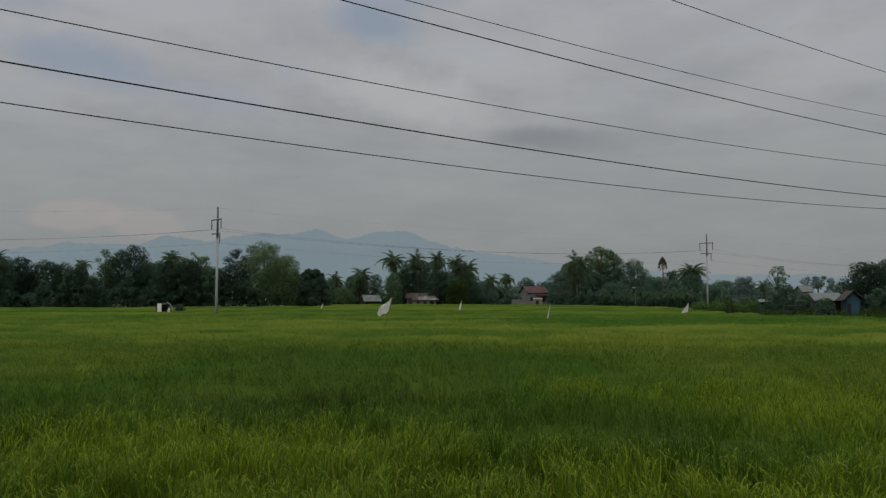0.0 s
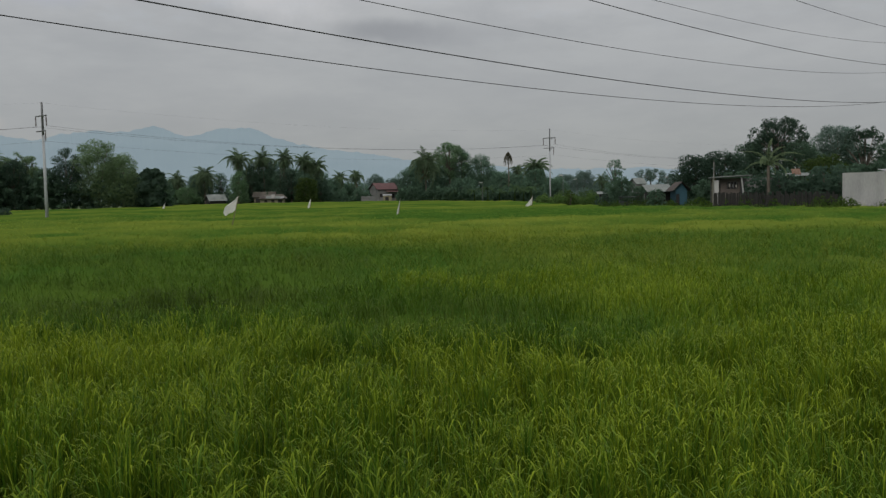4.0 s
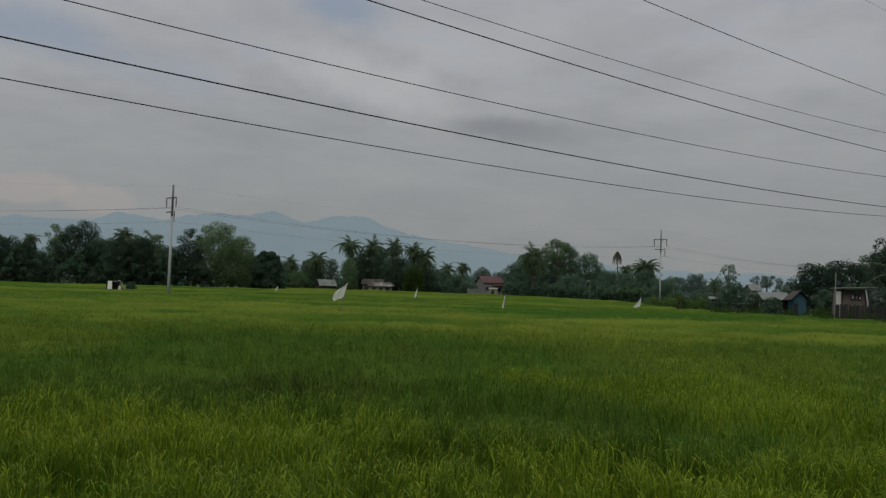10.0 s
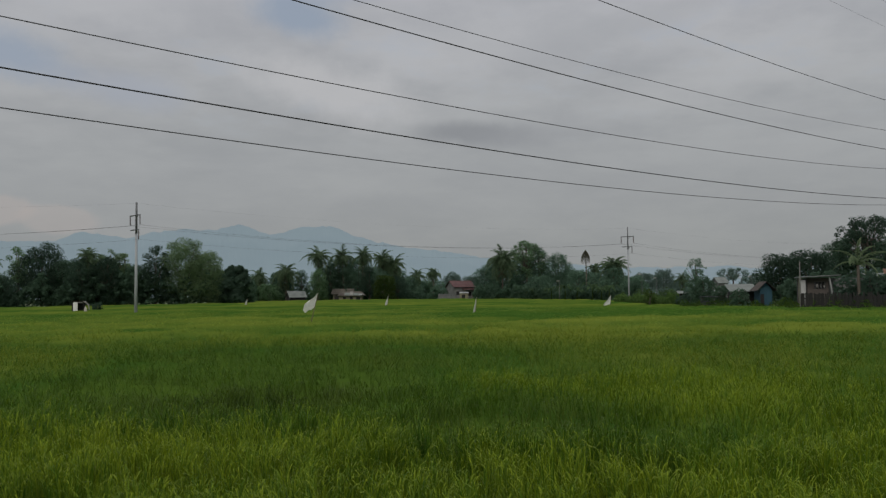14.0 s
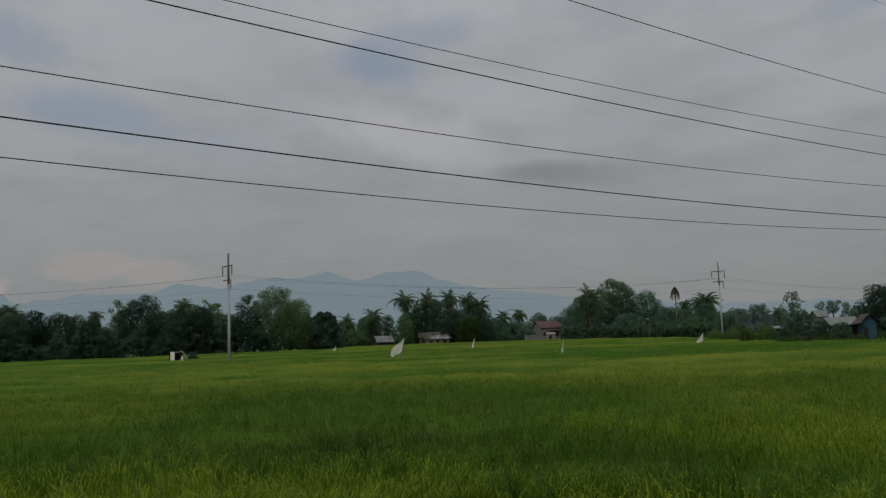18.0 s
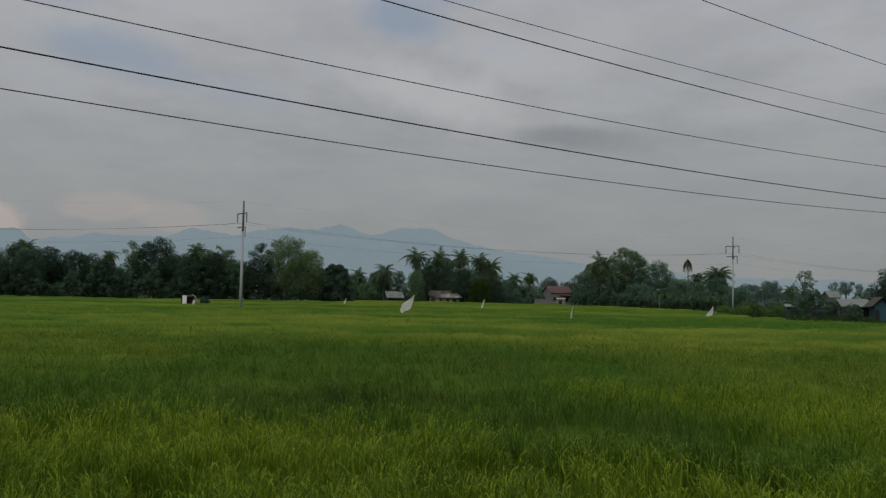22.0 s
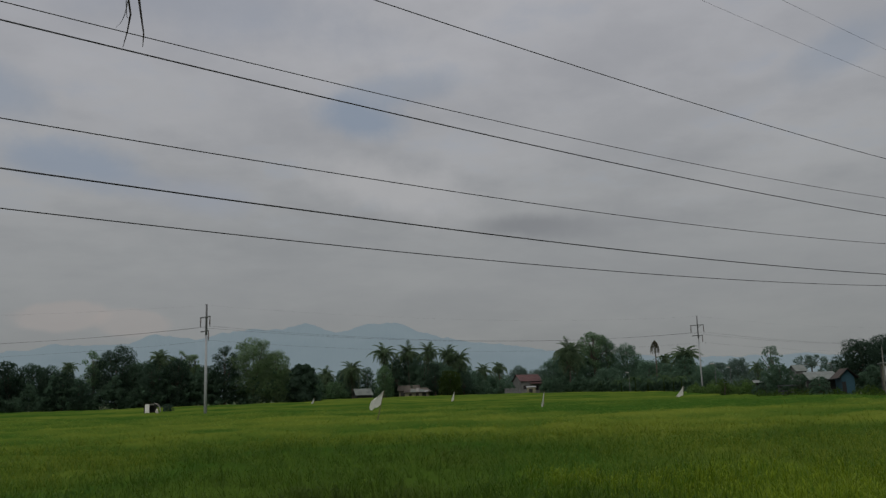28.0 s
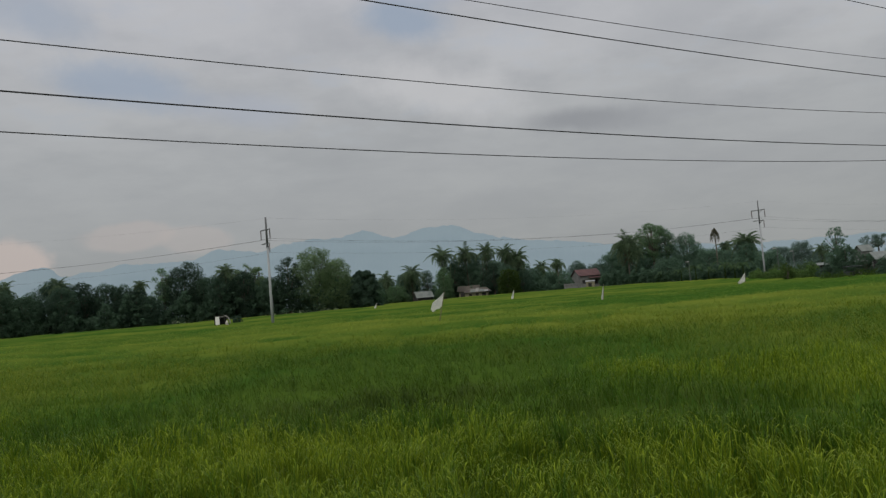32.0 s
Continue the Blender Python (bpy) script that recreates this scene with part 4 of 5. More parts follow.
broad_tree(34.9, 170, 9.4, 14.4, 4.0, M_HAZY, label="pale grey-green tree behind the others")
broad_tree(36.4, 134, 6.4, 11.4, 2.0, M_SHADE, label="dark tree with separate leaf clumps", lobes=50, loose=True)
broad_tree(38.0, 130, 6.0, 8.9, 0.5, M_SHRUB)
for row in ((40.2, 128, 7, 9.4), (42.6, 130, 8, 9.0), (45.6, 128, 9, 10), (49, 126, 9, 9)):
    broad_tree(*row, mat=M_DEEP, label="dark tree behind the concrete wall")
for row in ((29.2, 108, 5, 4.6), (31.6, 104, 5, 4.8), (33.4, 100, 5, 4.8), (35.6, 96, 5, 4.9), (27.4, 106, 4, 3.8), (37.6, 92, 5, 4.6), (37.0, 84, 3.4, 4.6)):
    broad_tree(*row, base=0.2, mat=M_SHRUB, label="garden tree behind the fence", size=0.36, lobes=11)
for row in ((30.45, 84.8, 2.8, 3.8), (31.7, 83.5, 3.6, 4.3), (33.0, 82.5, 3.2, 3.3), (34.2, 82, 3.6, 4.6), (35.1, 81, 2.6, 3.4), (30.0, 84, 1.8, 2.3)):
    broad_tree(*row, base=0.1, mat=M_DEEP, label="dense dark garden bush behind the fence", size=0.34, dens=12, lobes=14)
palm(31.0, 82.5, 6.2, 7.1, label="young palm with long thin arching fronds", fronds=10, lean=0.1, dry=0, low=0, meshes=[THIN_FROND])


def undergrowth(name, az0, az1, d0, d1, h, count, mat, label, seed, size=0.5):
    """shrubs and weeds along a stretch of the field's edge"""
    r = np.random.default_rng(seed)
    t = r.random(count)
    a, d = np.radians(az0 + (az1 - az0) * t), d0 + (d1 - d0) * t + r.normal(0, 1.6, count)
    hh = h * (0.45 + 0.75 * smooth_noise(t * 400, t * 0, 7.0, seed + 1))
    c = np.stack([d * np.sin(a), d * np.cos(a), hh * r.random(count) ** 0.8 + land(d * np.sin(a), d * np.cos(a))], 1)
    V, F = leaf_cloud(c, np.full(count, 0.35), 0.1, size, seed, 0.0, 1.0)
    tagged(link(name, tri_mesh(name, V, F), mat), label, "undergrowth", kind="stuff")


undergrowth("undergrowth", -42, -7.5, 169, 167, 6.0, 4200, M_SHRUB, "dark shrubs at the foot of the wood", 31)
undergrowth("undergrowth", -8, 8, 208, 210, 3.4, 1800, M_SHRUB, "shrubs between the village houses", 32)
undergrowth("undergrowth", 7, 17, 197, 172, 4.0, 1900, M_SHRUB, "dark shrubs at the foot of the grove", 33)
undergrowth("weeds", 16.4, 22, 135, 100, 1.7, 1500, M_TALLWEED, "tall green weeds along the field's edge", 34, 0.35)
undergrowth("weeds", 17.5, 21.5, 150, 112, 2.4, 700, M_BANANA, "tall green weeds along the field's edge", 38, 0.4)
undergrowth("weeds", 20.5, 36, 94, 73, 1.25, 2600, M_WEED, "bright weeds in front of the yards", 35, 0.2)
undergrowth("weeds", 34.8, 50, 73.5, 66.5, 1.0, 1500, M_WEED, "weeds along the foot of the concrete wall", 36, 0.16)
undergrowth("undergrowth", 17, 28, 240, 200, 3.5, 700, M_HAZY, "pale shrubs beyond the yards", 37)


# ---- power lines ----
LINE = 50.5
U = Vector((math.sin(radians(LINE)), math.cos(radians(LINE)), 0))
V_ = Vector((U.y, -U.x, 0))
T2 = Vector((93.7, 116.2, 0))
T1 = T2 - U * 247


def add_strut(bm, a, b, w=0.06):
    """a straight steel angle"""
    add_tube(bm, [a, b], [w, w], 4)


def lattice_tower(foot, label):
    """a double-circuit lattice tower: four legs, bracing, three pairs of arms, hanging strings"""
    m = Matrix.Translation(foot) @ pose(0, 0, 0, 0, 0, -LINE)
    ob = thing("transmission_tower", m, label, "power tower", "transmission towers")
    levels = ((0, 2.6), (6, 1.95), (11, 1.45), (15, 1.1), (17.9, 0.85), (20.2, 0.8), (22.4, 0.75), (24.6, 0.7), (26.8, 0.65), (29.2, 0.5), (31.5, 0.35))
    for sx in (-1, 1):
        for sy in (-1, 1):
            bm = bmesh.new()
            for (z0, w0), (z1, w1) in zip(levels, levels[1:]):
                add_strut(bm, (sx * w0, sy * w0, z0), (sx * w1, sy * w1, z1), 0.09)
            part("leg", bm, M_STEEL, ob)
    for side in range(4):
        bm = bmesh.new()
        turn = pose(0, 0, 0, 0, 0, 90 * side)
        for (z0, w0), (z1, w1) in zip(levels, levels[1:]):
            add_strut(bm, turn @ Vector((-w0, w0, z0)), turn @ Vector((w1, w1, z1)), 0.045)
            add_strut(bm, turn @ Vector((w0, w0, z0)), turn @ Vector((-w1, w1, z1)), 0.045)
            add_strut(bm, turn @ Vector((-w1, w1, z1)), turn @ Vector((w1, w1, z1)), 0.045)
        part("bracing", bm, M_STEEL, ob)
    for z in (26.8, 22.4, 17.9):
        for s in (-1, 1):
            bm = bmesh.new()
            tip = Vector((s * 3.5, 0, z))
            for y in (-0.7, 0.7):
                add_strut(bm, (s * 0.7, y, z + 0.05), tip, 0.07)
                add_strut(bm, (s * 0.65, y, z + 1.25), tip, 0.07)
                for k in (0.3, 0.6):
                    lo, hi = Vector((s * 0.7, y, z)).lerp(tip, k), Vector((s * 0.65, y, z + 1.25)).lerp(tip, k)
                    add_strut(bm, lo, hi, 0.035)
                    add_strut(bm, lo, Vector((s * 0.65, y, z + 1.25)).lerp(tip, k - 0.3), 0.035)
            for k in (0.2, 0.5, 0.8):
                add_strut(bm, Vector((s * 0.7, -0.7, z)).lerp(tip, k), Vector((s * 0.7, 0.7, z)).lerp(tip, k), 0.035)
            arm = part("crossarm", bm, M_STEEL, ob)
            bm = bmesh.new()
            add_strut(bm, tip, tip - Vector((0, 0, 2.35)), 0.05)
            for i in range(14):
                zz = z - 0.2 - i * 0.15
                add_tube(bm, [(tip.x, 0, zz), (tip.x, 0, zz - 0.05)], [0.04, 0.13], 8)
            add_tube(bm, [tip + Vector((0, -0.3, -2.38)), tip + Vector((0, 0.3, -2.38))], [0.07, 0.07], 6)
            part("insulator_string", bm, M_INSUL, arm)
    bm = bmesh.new()
    for s in (-1, 1):
        add_strut(bm, (s * 0.3, 0, 31.3), (s * 1.5, 0, 34.3), 0.06)
        add_strut(bm, (0, 0, 31.5), (s * 1.5, 0, 34.3), 0.05)
    part("peak", bm, M_STEEL, ob)
    return ob


lattice_tower(T2, "tall galvanised lattice transmission tower with three crossarms")
lattice_tower(T1, "tall galvanised lattice transmission tower")


def cable(name, pts, r, label, group, mat=None):
    bm = tube(pts, [r] * len(pts), 6)
    return tagged(part(name, bm, mat or M_WIRE, None, "", True), label, "cable", group)


def hung(a, b, drop, n=60):
    """points of a cable from a to b that sags by drop in mid-span"""
    a, b = Vector(a), Vector(b)
    return [a.lerp(b, k / n) - Vector((0, 0, 4 * drop * (k / n) * (1 - k / n))) for k in range(n + 1)]


# phase, side of the line (+ is the nearer circuit), height at the tower, slope from the tower, radius
for z, near, slope, rad in ((24.47, 1, 0.1035, 0.023), (24.47, -1, 0.1105, 0.021), (19.98, 1, 0.1052, 0.025), (19.98, -1, 0.1110, 0.022), (15.49, 1, 0.1055, 0.025), (15.49, -1, 0.1032, 0.022)):
    foot = T2 + V_ * 3.5 * near
    span = 247.0
    pts = []
    for k in range(91):
        s = span * k / 90
        pts.append(foot - U * s + Vector((0, 0, z - slope * s + 0.00042652 * s * s)))
    cable("conductor", pts, rad, "dark overhead conductor sagging between the towers", "overhead conductors")
    cable("conductor", hung(pts[0], pts[0] + U * 240, 6.0, 40), rad, "dark overhead conductor running on beyond the tower", "overhead conductors")
for near, q in ((1, 0.00030), (-1, 0.00033)):
    foot = T2 + V_ * 1.5 * near
    pts = [foot - U * s + Vector((0, 0, 34.3 - q * 247 * s + q * s * s)) for s in [247 * k / 60 for k in range(61)]]
    cable("earth_wire", pts, 0.010, "thin earth wire above the conductors", "earth wires")

PL, PR = Vector((*polar(-14.9, 97), 0)), Vector((*polar(17.27, 134), 0))
P0, P3 = PL + (PL - PR) * 1.0, PR + (PR - PL) * 1.05


ARM_TURN = 15.0


def power_pole(foot, along, h, label, thick=0.19):
    """a tapered concrete pole with an upper and a lower arm and hanging insulators"""
    turn = math.degrees(math.atan2(along.y, along.x)) - 90 + ARM_TURN
    m = Matrix.Translation(foot) @ pose(0, 0, 0, 0, 0, turn)
    ob = thing("power_pole", m, label, "power pole", "power poles")
    part("shaft", tube([(0, 0, -0.2), (0, 0, h * 0.4), (0, 0, h - 3.4)], [thick, thick * 0.86, thick * 0.7], 12), M_POLE, ob, "", True)
    # the top stretch is darker than the shaft
    part("top_section", tube([(0, 0, h - 3.397), (0, 0, h - 1.5), (0, 0, h)], [thick * 0.68, thick * 0.62, thick * 0.55], 12), M_POLETOP, ob, "darker top section", True)
    for z, x0, x1, drops in ((h - 1.45, -1.12, 1.12, (-1.05, 1.05)), (h - 3.0, -0.95, 0.85, (0.78,))):
        arm = part("crossarm", box(x0, -0.2, z - 0.05, x1, -0.1, z + 0.07), M_STEEL, ob)
        for x in drops:
            bm = bmesh.new()
            add_tube(bm, [(x, -0.15, z - 0.03), (x, -0.15, z - 1.05)], [0.035, 0.035], 6)
            for i in range(7):
                add_tube(bm, [(x, -0.15, z - 0.15 - 0.12 * i), (x, -0.15, z - 0.2 - 0.12 * i)], [0.05, 0.11], 8)
            part("insulator", bm, M_INSUL, arm)
        part("brace", tube([(0, -0.15, z - 0.5), (x1 * 0.6, -0.15, z)], [0.025, 0.025], 5), M_STEEL, ob)
    return ob


ALONG = (PR - PL).normalized()
SIDE = Matrix.Rotation(radians(ARM_TURN), 3, "Z") @ Vector((ALONG.y, -ALONG.x, 0))
for foot, h, label in ((PL, 12.6, "pale concrete power pole with short crossarms in the rice"), (PR, 12.3, "slim concrete power pole with two crossarms"), (P0, 12.6, "concrete power pole standing in the field"), (P3, 12.0, "concrete power pole standing in the field")):
    power_pole(foot, ALONG, h, label, 0.18 if foot is PL else 0.145)
for a, b, ha, hb, drop in ((P0, PL, 12.6, 12.6, 2.2), (PL, PR, 12.6, 12.3, 1.4), (PR, P3, 12.3, 12.0, 1.6)):
    for off, dz, k, rad in ((-1.05, -2.5, 1.0, 0.009), (1.05, -2.5, 1.06, 0.009), (0.78, -4.05, 0.9, 0.006), (0, -0.1, 0.8, 0.0025)):
        cable("line_wire", hung(a + SIDE * off + Vector((0, 0, ha + dz)), b + SIDE * off + Vector((0, 0, hb + dz)), drop * k, 30), rad, "thin wire strung between the power poles", "line wires")


# ---- flags in the rice ----
def flag(az, d, top, stick_lean, wide, tall, label, droop, seed, spin=0.0, sail=True):
    """a bird-scaring flag: a torn white sheet tied along a leaning stick"""
    r = random.Random(seed)
    ob = thing("field_flag", turned(az, d, 0, spin), label, "flag", "flags in the rice")
    low, hi = Vector((-stick_lean, 0, 0)), Vector((0, 0, top))
    part("stick", tube([low, low.lerp(hi, 0.5), hi], [0.03, 0.026, 0.018], 6), M_BAMBOO, ob)
    bm = bmesh.new()
    n, grid = 8, []
    for i in range(n + 1):
        s = i / n
        row = []
        for j in range(n + 1):
            t = j / n
            at = hi.lerp(low, t * tall / top)
            out = wide * s * (min((t + 0.04) / 0.85, (1.75 - t) / 0.85) if sail else min((t + 0.10) / 0.5, 1.0, (1.5 - t) / 0.6))
            row.append(bm.verts.new(at + Vector((-out, 0.10 * math.sin(5 * s + 3 * t + seed) * s, -droop * s * (0.35 + 0.65 * t) * (1 + 0.3 * math.sin(4 * t + seed)) + 0.03 * r.uniform(-1, 1)))))
        grid.append(row)
    for i in range(n):
        for j in range(n):
            bm.faces.new((grid[i][j], grid[i + 1][j], grid[i + 1][j + 1], grid[i][j + 1]))
    bmesh.ops.solidify(bm, geom=bm.faces, thickness=0.006)
    part("sheet", bm, M_CLOTH, ob, "torn white sheet")
    return ob


flag(-3.40, 50, 2.45, 0.6, 0.70, 0.85, "large white sheet flying from a leaning bamboo stick", 0.42, 1, sail=False)
flag(1.28, 112, 2.3, 0.25, 0.34, 1.3, "white rag flag on a stick in the rice", 0.2, 2)
flag(7.2, 66, 2.05, 0.2, 0.17, 1.15, "narrow white rag hanging on a stick", 0.06, 3)
flag(-8.0, 138, 1.7, 0.1, 0.4, 0.8, "small white flag far out in the rice", 0.1, 4)
flag(16.1, 98, 2.0, 0.15, 0.85, 1.0, "white triangular flag at the end of the field", 0.2, 5, 25)


# ---- small pump house and yards ----
def corrugated(x0, x1, y0, z0, y1, z1, ridge=0.25, t=0.03):
    """a sheet-iron roof slope from (y0, z0) at the eave to (y1, z1) at the ridge, its waves along the slope"""
    bm = bmesh.new()
    n = max(4, int((x1 - x0) / ridge) * 2)
    rows = [[], [], [], []]
    for i in range(n + 1):
        x, dz = x0 + (x1 - x0) * i / n, 0.03 * (i % 2)
        for row, (y, z) in zip(rows, ((y0, z0), (y1, z1), (y1, z1 - t), (y0, z0 - t))):
            row.append(bm.verts.new((x, y, z + dz)))
    for a, b in ((0, 1), (1, 2), (2, 3), (3, 0)):
        for i in range(n):
            bm.faces.new((rows[a][i], rows[a][i + 1], rows[b][i + 1], rows[b][i]))
    bm.faces.new([r[0] for r in rows])
    bm.faces.new([r[-1] for r in rows][::-1])
    bmesh.ops.recalc_face_normals(bm, faces=bm.faces)
    return bm


def wall_with_holes(x0, x1, y, z0, z1, t, holes):
    """an upright wall along x, cut through by openings (x0, x1, z0, z1)"""
    bm = bmesh.new()
    xs = sorted({x0, x1, *[h[0] for h in holes], *[h[1] for h in holes]})
    for a, b in zip(xs, xs[1:]):
        cuts = sorted((h[2], h[3]) for h in holes if h[0] <= a and h[1] >= b)
        z = z0
        for lo, hi in cuts:
            if lo > z:
                add_box(bm, a, y, z, b, y + t, lo)
            z = hi
        if z < z1:
            add_box(bm, a, y, z, b, y + t, z1)
    return bm


def house(az, d, w, depth, eave, ridge, wall_mat, roof_mat, label, openings, spin=0.0, roof="gable", over=0.35, z0=0.0, porch=None, category="house"):
    """a small house that faces the field: walls, roof slopes, gables, door and windows in their openings"""
    ob = thing("house", turned(az, d, z0, spin), label, category)
    h, t = w / 2, 0.15
    part("front_wall", wall_with_holes(-h, h, 0, 0, eave, t, openings), wall_mat, ob)
    part("back_wall", box(-h, depth - t, 0, h, depth, eave), wall_mat, ob)
    for s in (-1, 1):
        part("side_wall", box(min(s * h, s * (h - t)), t + 0.003, 0, max(s * h, s * (h - t)), depth - t - 0.003, eave - 0.003), wall_mat, ob)
    if roof == "gable":
        part("roof_slope", corrugated(-h - over, h + over, -over, eave - 0.05, depth / 2, ridge), roof_mat, ob)
        part("roof_slope", corrugated(-h - over, h + over, depth + over, eave - 0.05, depth / 2 + 0.01, ridge), roof_mat, ob)
        for s in (-1, 1):
            bm = bmesh.new()
            a = [bm.verts.new((s * (h - 0.02) + dx, y, z)) for dx in (-0.04, 0.04) for y, z in ((0.05, eave), (depth - 0.05, eave), (depth / 2, ridge - 0.08))]
            bm.faces.new(a[:3])
            bm.faces.new(a[3:][::-1])
            for i, j in ((0, 1), (1, 2), (2, 0)):
                bm.faces.new((a[i], a[j], a[3 + j], a[3 + i]))
            bmesh.ops.recalc_face_normals(bm, faces=bm.faces)
            part("gable", bm, wall_mat, ob)
    elif roof == "side_gable":
        # the gable end looks at the field
        for s in (-1, 1):
            bm = corrugated(-over, depth + over, s * (h + over), eave - 0.08, 0.01 * s, ridge)
            bm.transform(Matrix.Rotation(radians(90), 4, "Z") @ Matrix.Diagonal((1, -1, 1, 1)))
            bmesh.ops.recalc_face_normals(bm, faces=bm.faces)
            part("roof_slope", bm, roof_mat, ob)
        bm = bmesh.new()
        a = [bm.verts.new((x, y, z)) for y in (0.0, 0.12) for x, z in ((-h, eave), (h, eave), (0, ridge - 0.08))]
        bm.faces.new(a[:3])
        bm.faces.new(a[3:][::-1])
        for i, j in ((0, 1), (1, 2), (2, 0)):
            bm.faces.new((a[i], a[j], a[3 + j], a[3 + i]))
        bmesh.ops.recalc_face_normals(bm, faces=bm.faces)
        part("gable", bm, wall_mat, ob)
    else:
        part("roof_slope", corrugated(-h - over, h + over, -over, eave + 0.02, depth + over, ridge), roof_mat, ob)
    for x0, x1, a, b in openings:
        name = "door" if a < 0.3 else "window"
        o = part(name, box(x0 + 0.06, 0.06, a + 0.06, x1 - 0.06, 0.09, b - 0.06), M_DARKIN, ob)
        bm = bmesh.new()
        for q in ((x0 + 0.003, a + 0.003, x0 + 0.06, b - 0.003), (x1 - 0.06, a + 0.003, x1 - 0.003, b - 0.003), (x0 + 0.063, b - 0.06, x1 - 0.063, b - 0.003), (x0 + 0.063, a + 0.003, x1 - 0.063, a + 0.06)):
            add_box(bm, q[0], 0.02, q[1], q[2], 0.12, q[3])
        part("frame", bm, M_WOOD, o)
    if porch:
        x0, x1, out, z, posts = porch
        part("porch_roof", corrugated(x0, x1, -out, z - 0.25, -0.02, z + 0.05), roof_mat, ob)
        for x in posts:
            part("porch_post", box(x - 0.06, -out + 0.1, 0, x + 0.06, -out + 0.22, z - 0.27), M_CREAM, ob)
    return ob


def pump_house():
    ob = thing("pump_shed", turned(-18.15, 110, 0, -5), "small white pump shed with a dark open front", "shed")
    part("panel", box(-0.75, -0.1, 0, -0.25, 0.02, 1.85, 0.02), M_WHITE, ob, "white side panel")
    part("lintel", box(-0.24, -0.1, 1.72, 0.3, 0.0, 1.85, 0.02), M_GREYWOOD, ob, "bleached board over the opening")
    part("side_wall", box(-0.9, 0.03, 0, -0.8, 1.3, 1.75, 0.02), M_WOOD, ob)
    part("back_wall", box(-0.79, 1.2, 0, 0.5, 1.3, 1.75, 0.02), M_DARKIN, ob)
    part("post", box(0.34, -0.05, 0, 0.42, 0.05, 1.7, 0.01), M_WOOD, ob)
    part("roof", corrugated(-0.95, 0.4, -0.15, 1.9, 1.4, 1.84), M_RUST, ob)
    part("bent_sheet", tube([(0.3, 0.1, 1.92), (0.65, 0.05, 1.82), (0.92, 0.0, 1.45), (1.05, -0.05, 0.9)], [0.07, 0.09, 0.09, 0.06], 8), M_GREYWOOD, ob, "sheet bent down at the end of the roof")
    return ob


pump_house()
sack = thing("white_sack", turned(-17.82, 108.5), "white sack hung beside the pump shed", "sack")
part("bag", tube([(0, 0, 0.0), (0.02, 0, 0.5), (-0.03, 0, 1.0), (0.0, 0, 1.3)], [0.16, 0.22, 0.17, 0.06], 10), M_SACK, sack, "", True)

# the far village
# walls near-black: the shade under the roof put into their colour
house(-4.72, 201, 3.6, 4.0, 1.5, 2.95, M_DARKIN, M_OLDROOF, "open shed with a pale sheet-iron roof", [(-1.6, 1.2, 0.1, 1.3)], 14, category="shed")


def hip_slopes(x0, x1, y0, y1, z0, z1, run, t=0.04):
    """the four slopes of a hipped roof with a ridge along x"""
    ym = (y0 + y1) / 2
    a, b = Vector((x0 + run, ym, z1)), Vector((x1 - run, ym, z1))
    c = [Vector(v) for v in ((x0, y0, z0), (x1, y0, z0), (x1, y1, z0), (x0, y1, z0))]
    for face in ((c[0], c[1], b, a), (c[1], c[2], b), (c[2], c[3], a, b), (c[3], c[0], a)):
        bm = bmesh.new()
        top, low = [bm.verts.new(v) for v in face], [bm.verts.new(v - Vector((0, 0, t))) for v in face]
        bm.faces.new(top)
        bm.faces.new(low[::-1])
        for i in range(len(face)):
            j = (i + 1) % len(face)
            bm.faces.new((top[i], low[i], low[j], top[j]))
        bmesh.ops.recalc_face_normals(bm, faces=bm.faces)
        yield bm


old = house(-1.78, 204, 4.6, 4.4, 2.15, 3.35, M_CREAM, M_BROWNROOF, "low village house with a rusty brown roof and cream walls", [(-1.6, -0.6, 0.9, 1.7)], -4, over=0.4)
for bm in hip_slopes(-0.9, 5.6, -5.2, -0.5, 1.7, 2.7, 1.1):
    part("porch_roof", bm, M_BROWNROOF, old, "patched sheet-iron roof in pale and rusty tones")
part("porch_wall", wall_with_holes(-0.6, 4.9, -4.7, 0, 1.72, 0.12, [(0.3, 1.1, 0.8, 1.45), (1.9, 2.7, 0.0, 1.5), (3.4, 4.4, 0.7, 1.45)]), M_CREAM, old)
part("side_boards", box(-1.9, -0.9, 0, -0.62, -0.8, 1.9), M_WOOD, old, "dark boards beside the porch")
part("porch_wall", box(-0.6, -4.57, 0, -0.48, -0.5, 1.72), M_CREAM, old)
part("porch_wall", box(4.78, -4.57, 0, 4.9, -0.5, 1.72), M_CREAM, old)
for x0, x1, z0, z1 in ((0.35, 1.05, 0.85, 1.4), (1.95, 2.65, 0.0, 1.45), (3.45, 4.35, 0.75, 1.4)):
    part("window" if z0 else "door", box(x0, -4.65, z0, x1, -4.62, z1), M_DARKIN, old)
for x0, x1, u0, u1, mat in ((-0.4, 0.6, 0.02, 0.5, M_RUST), (0.75, 1.9, 0.0, 0.62, M_OLDROOF), (1.95, 2.7, 0.05, 0.9, M_GREYWOOD), (2.8, 3.9, 0.0, 0.55, M_OLDROOF), (4.0, 4.9, -0.04, 0.4, M_GREYROOF)):
    bm = bmesh.new()
    add_box(bm, x0, -5.2 + 2.35 * u0, 0.0, x1, -5.2 + 2.35 * u1, 0.03)
    for v in bm.verts:
        v.co.z += 1.72 + (v.co.y + 5.2) / 2.35
    part("roof_sheet", bm, mat, old, "loose iron sheet patching the roof")
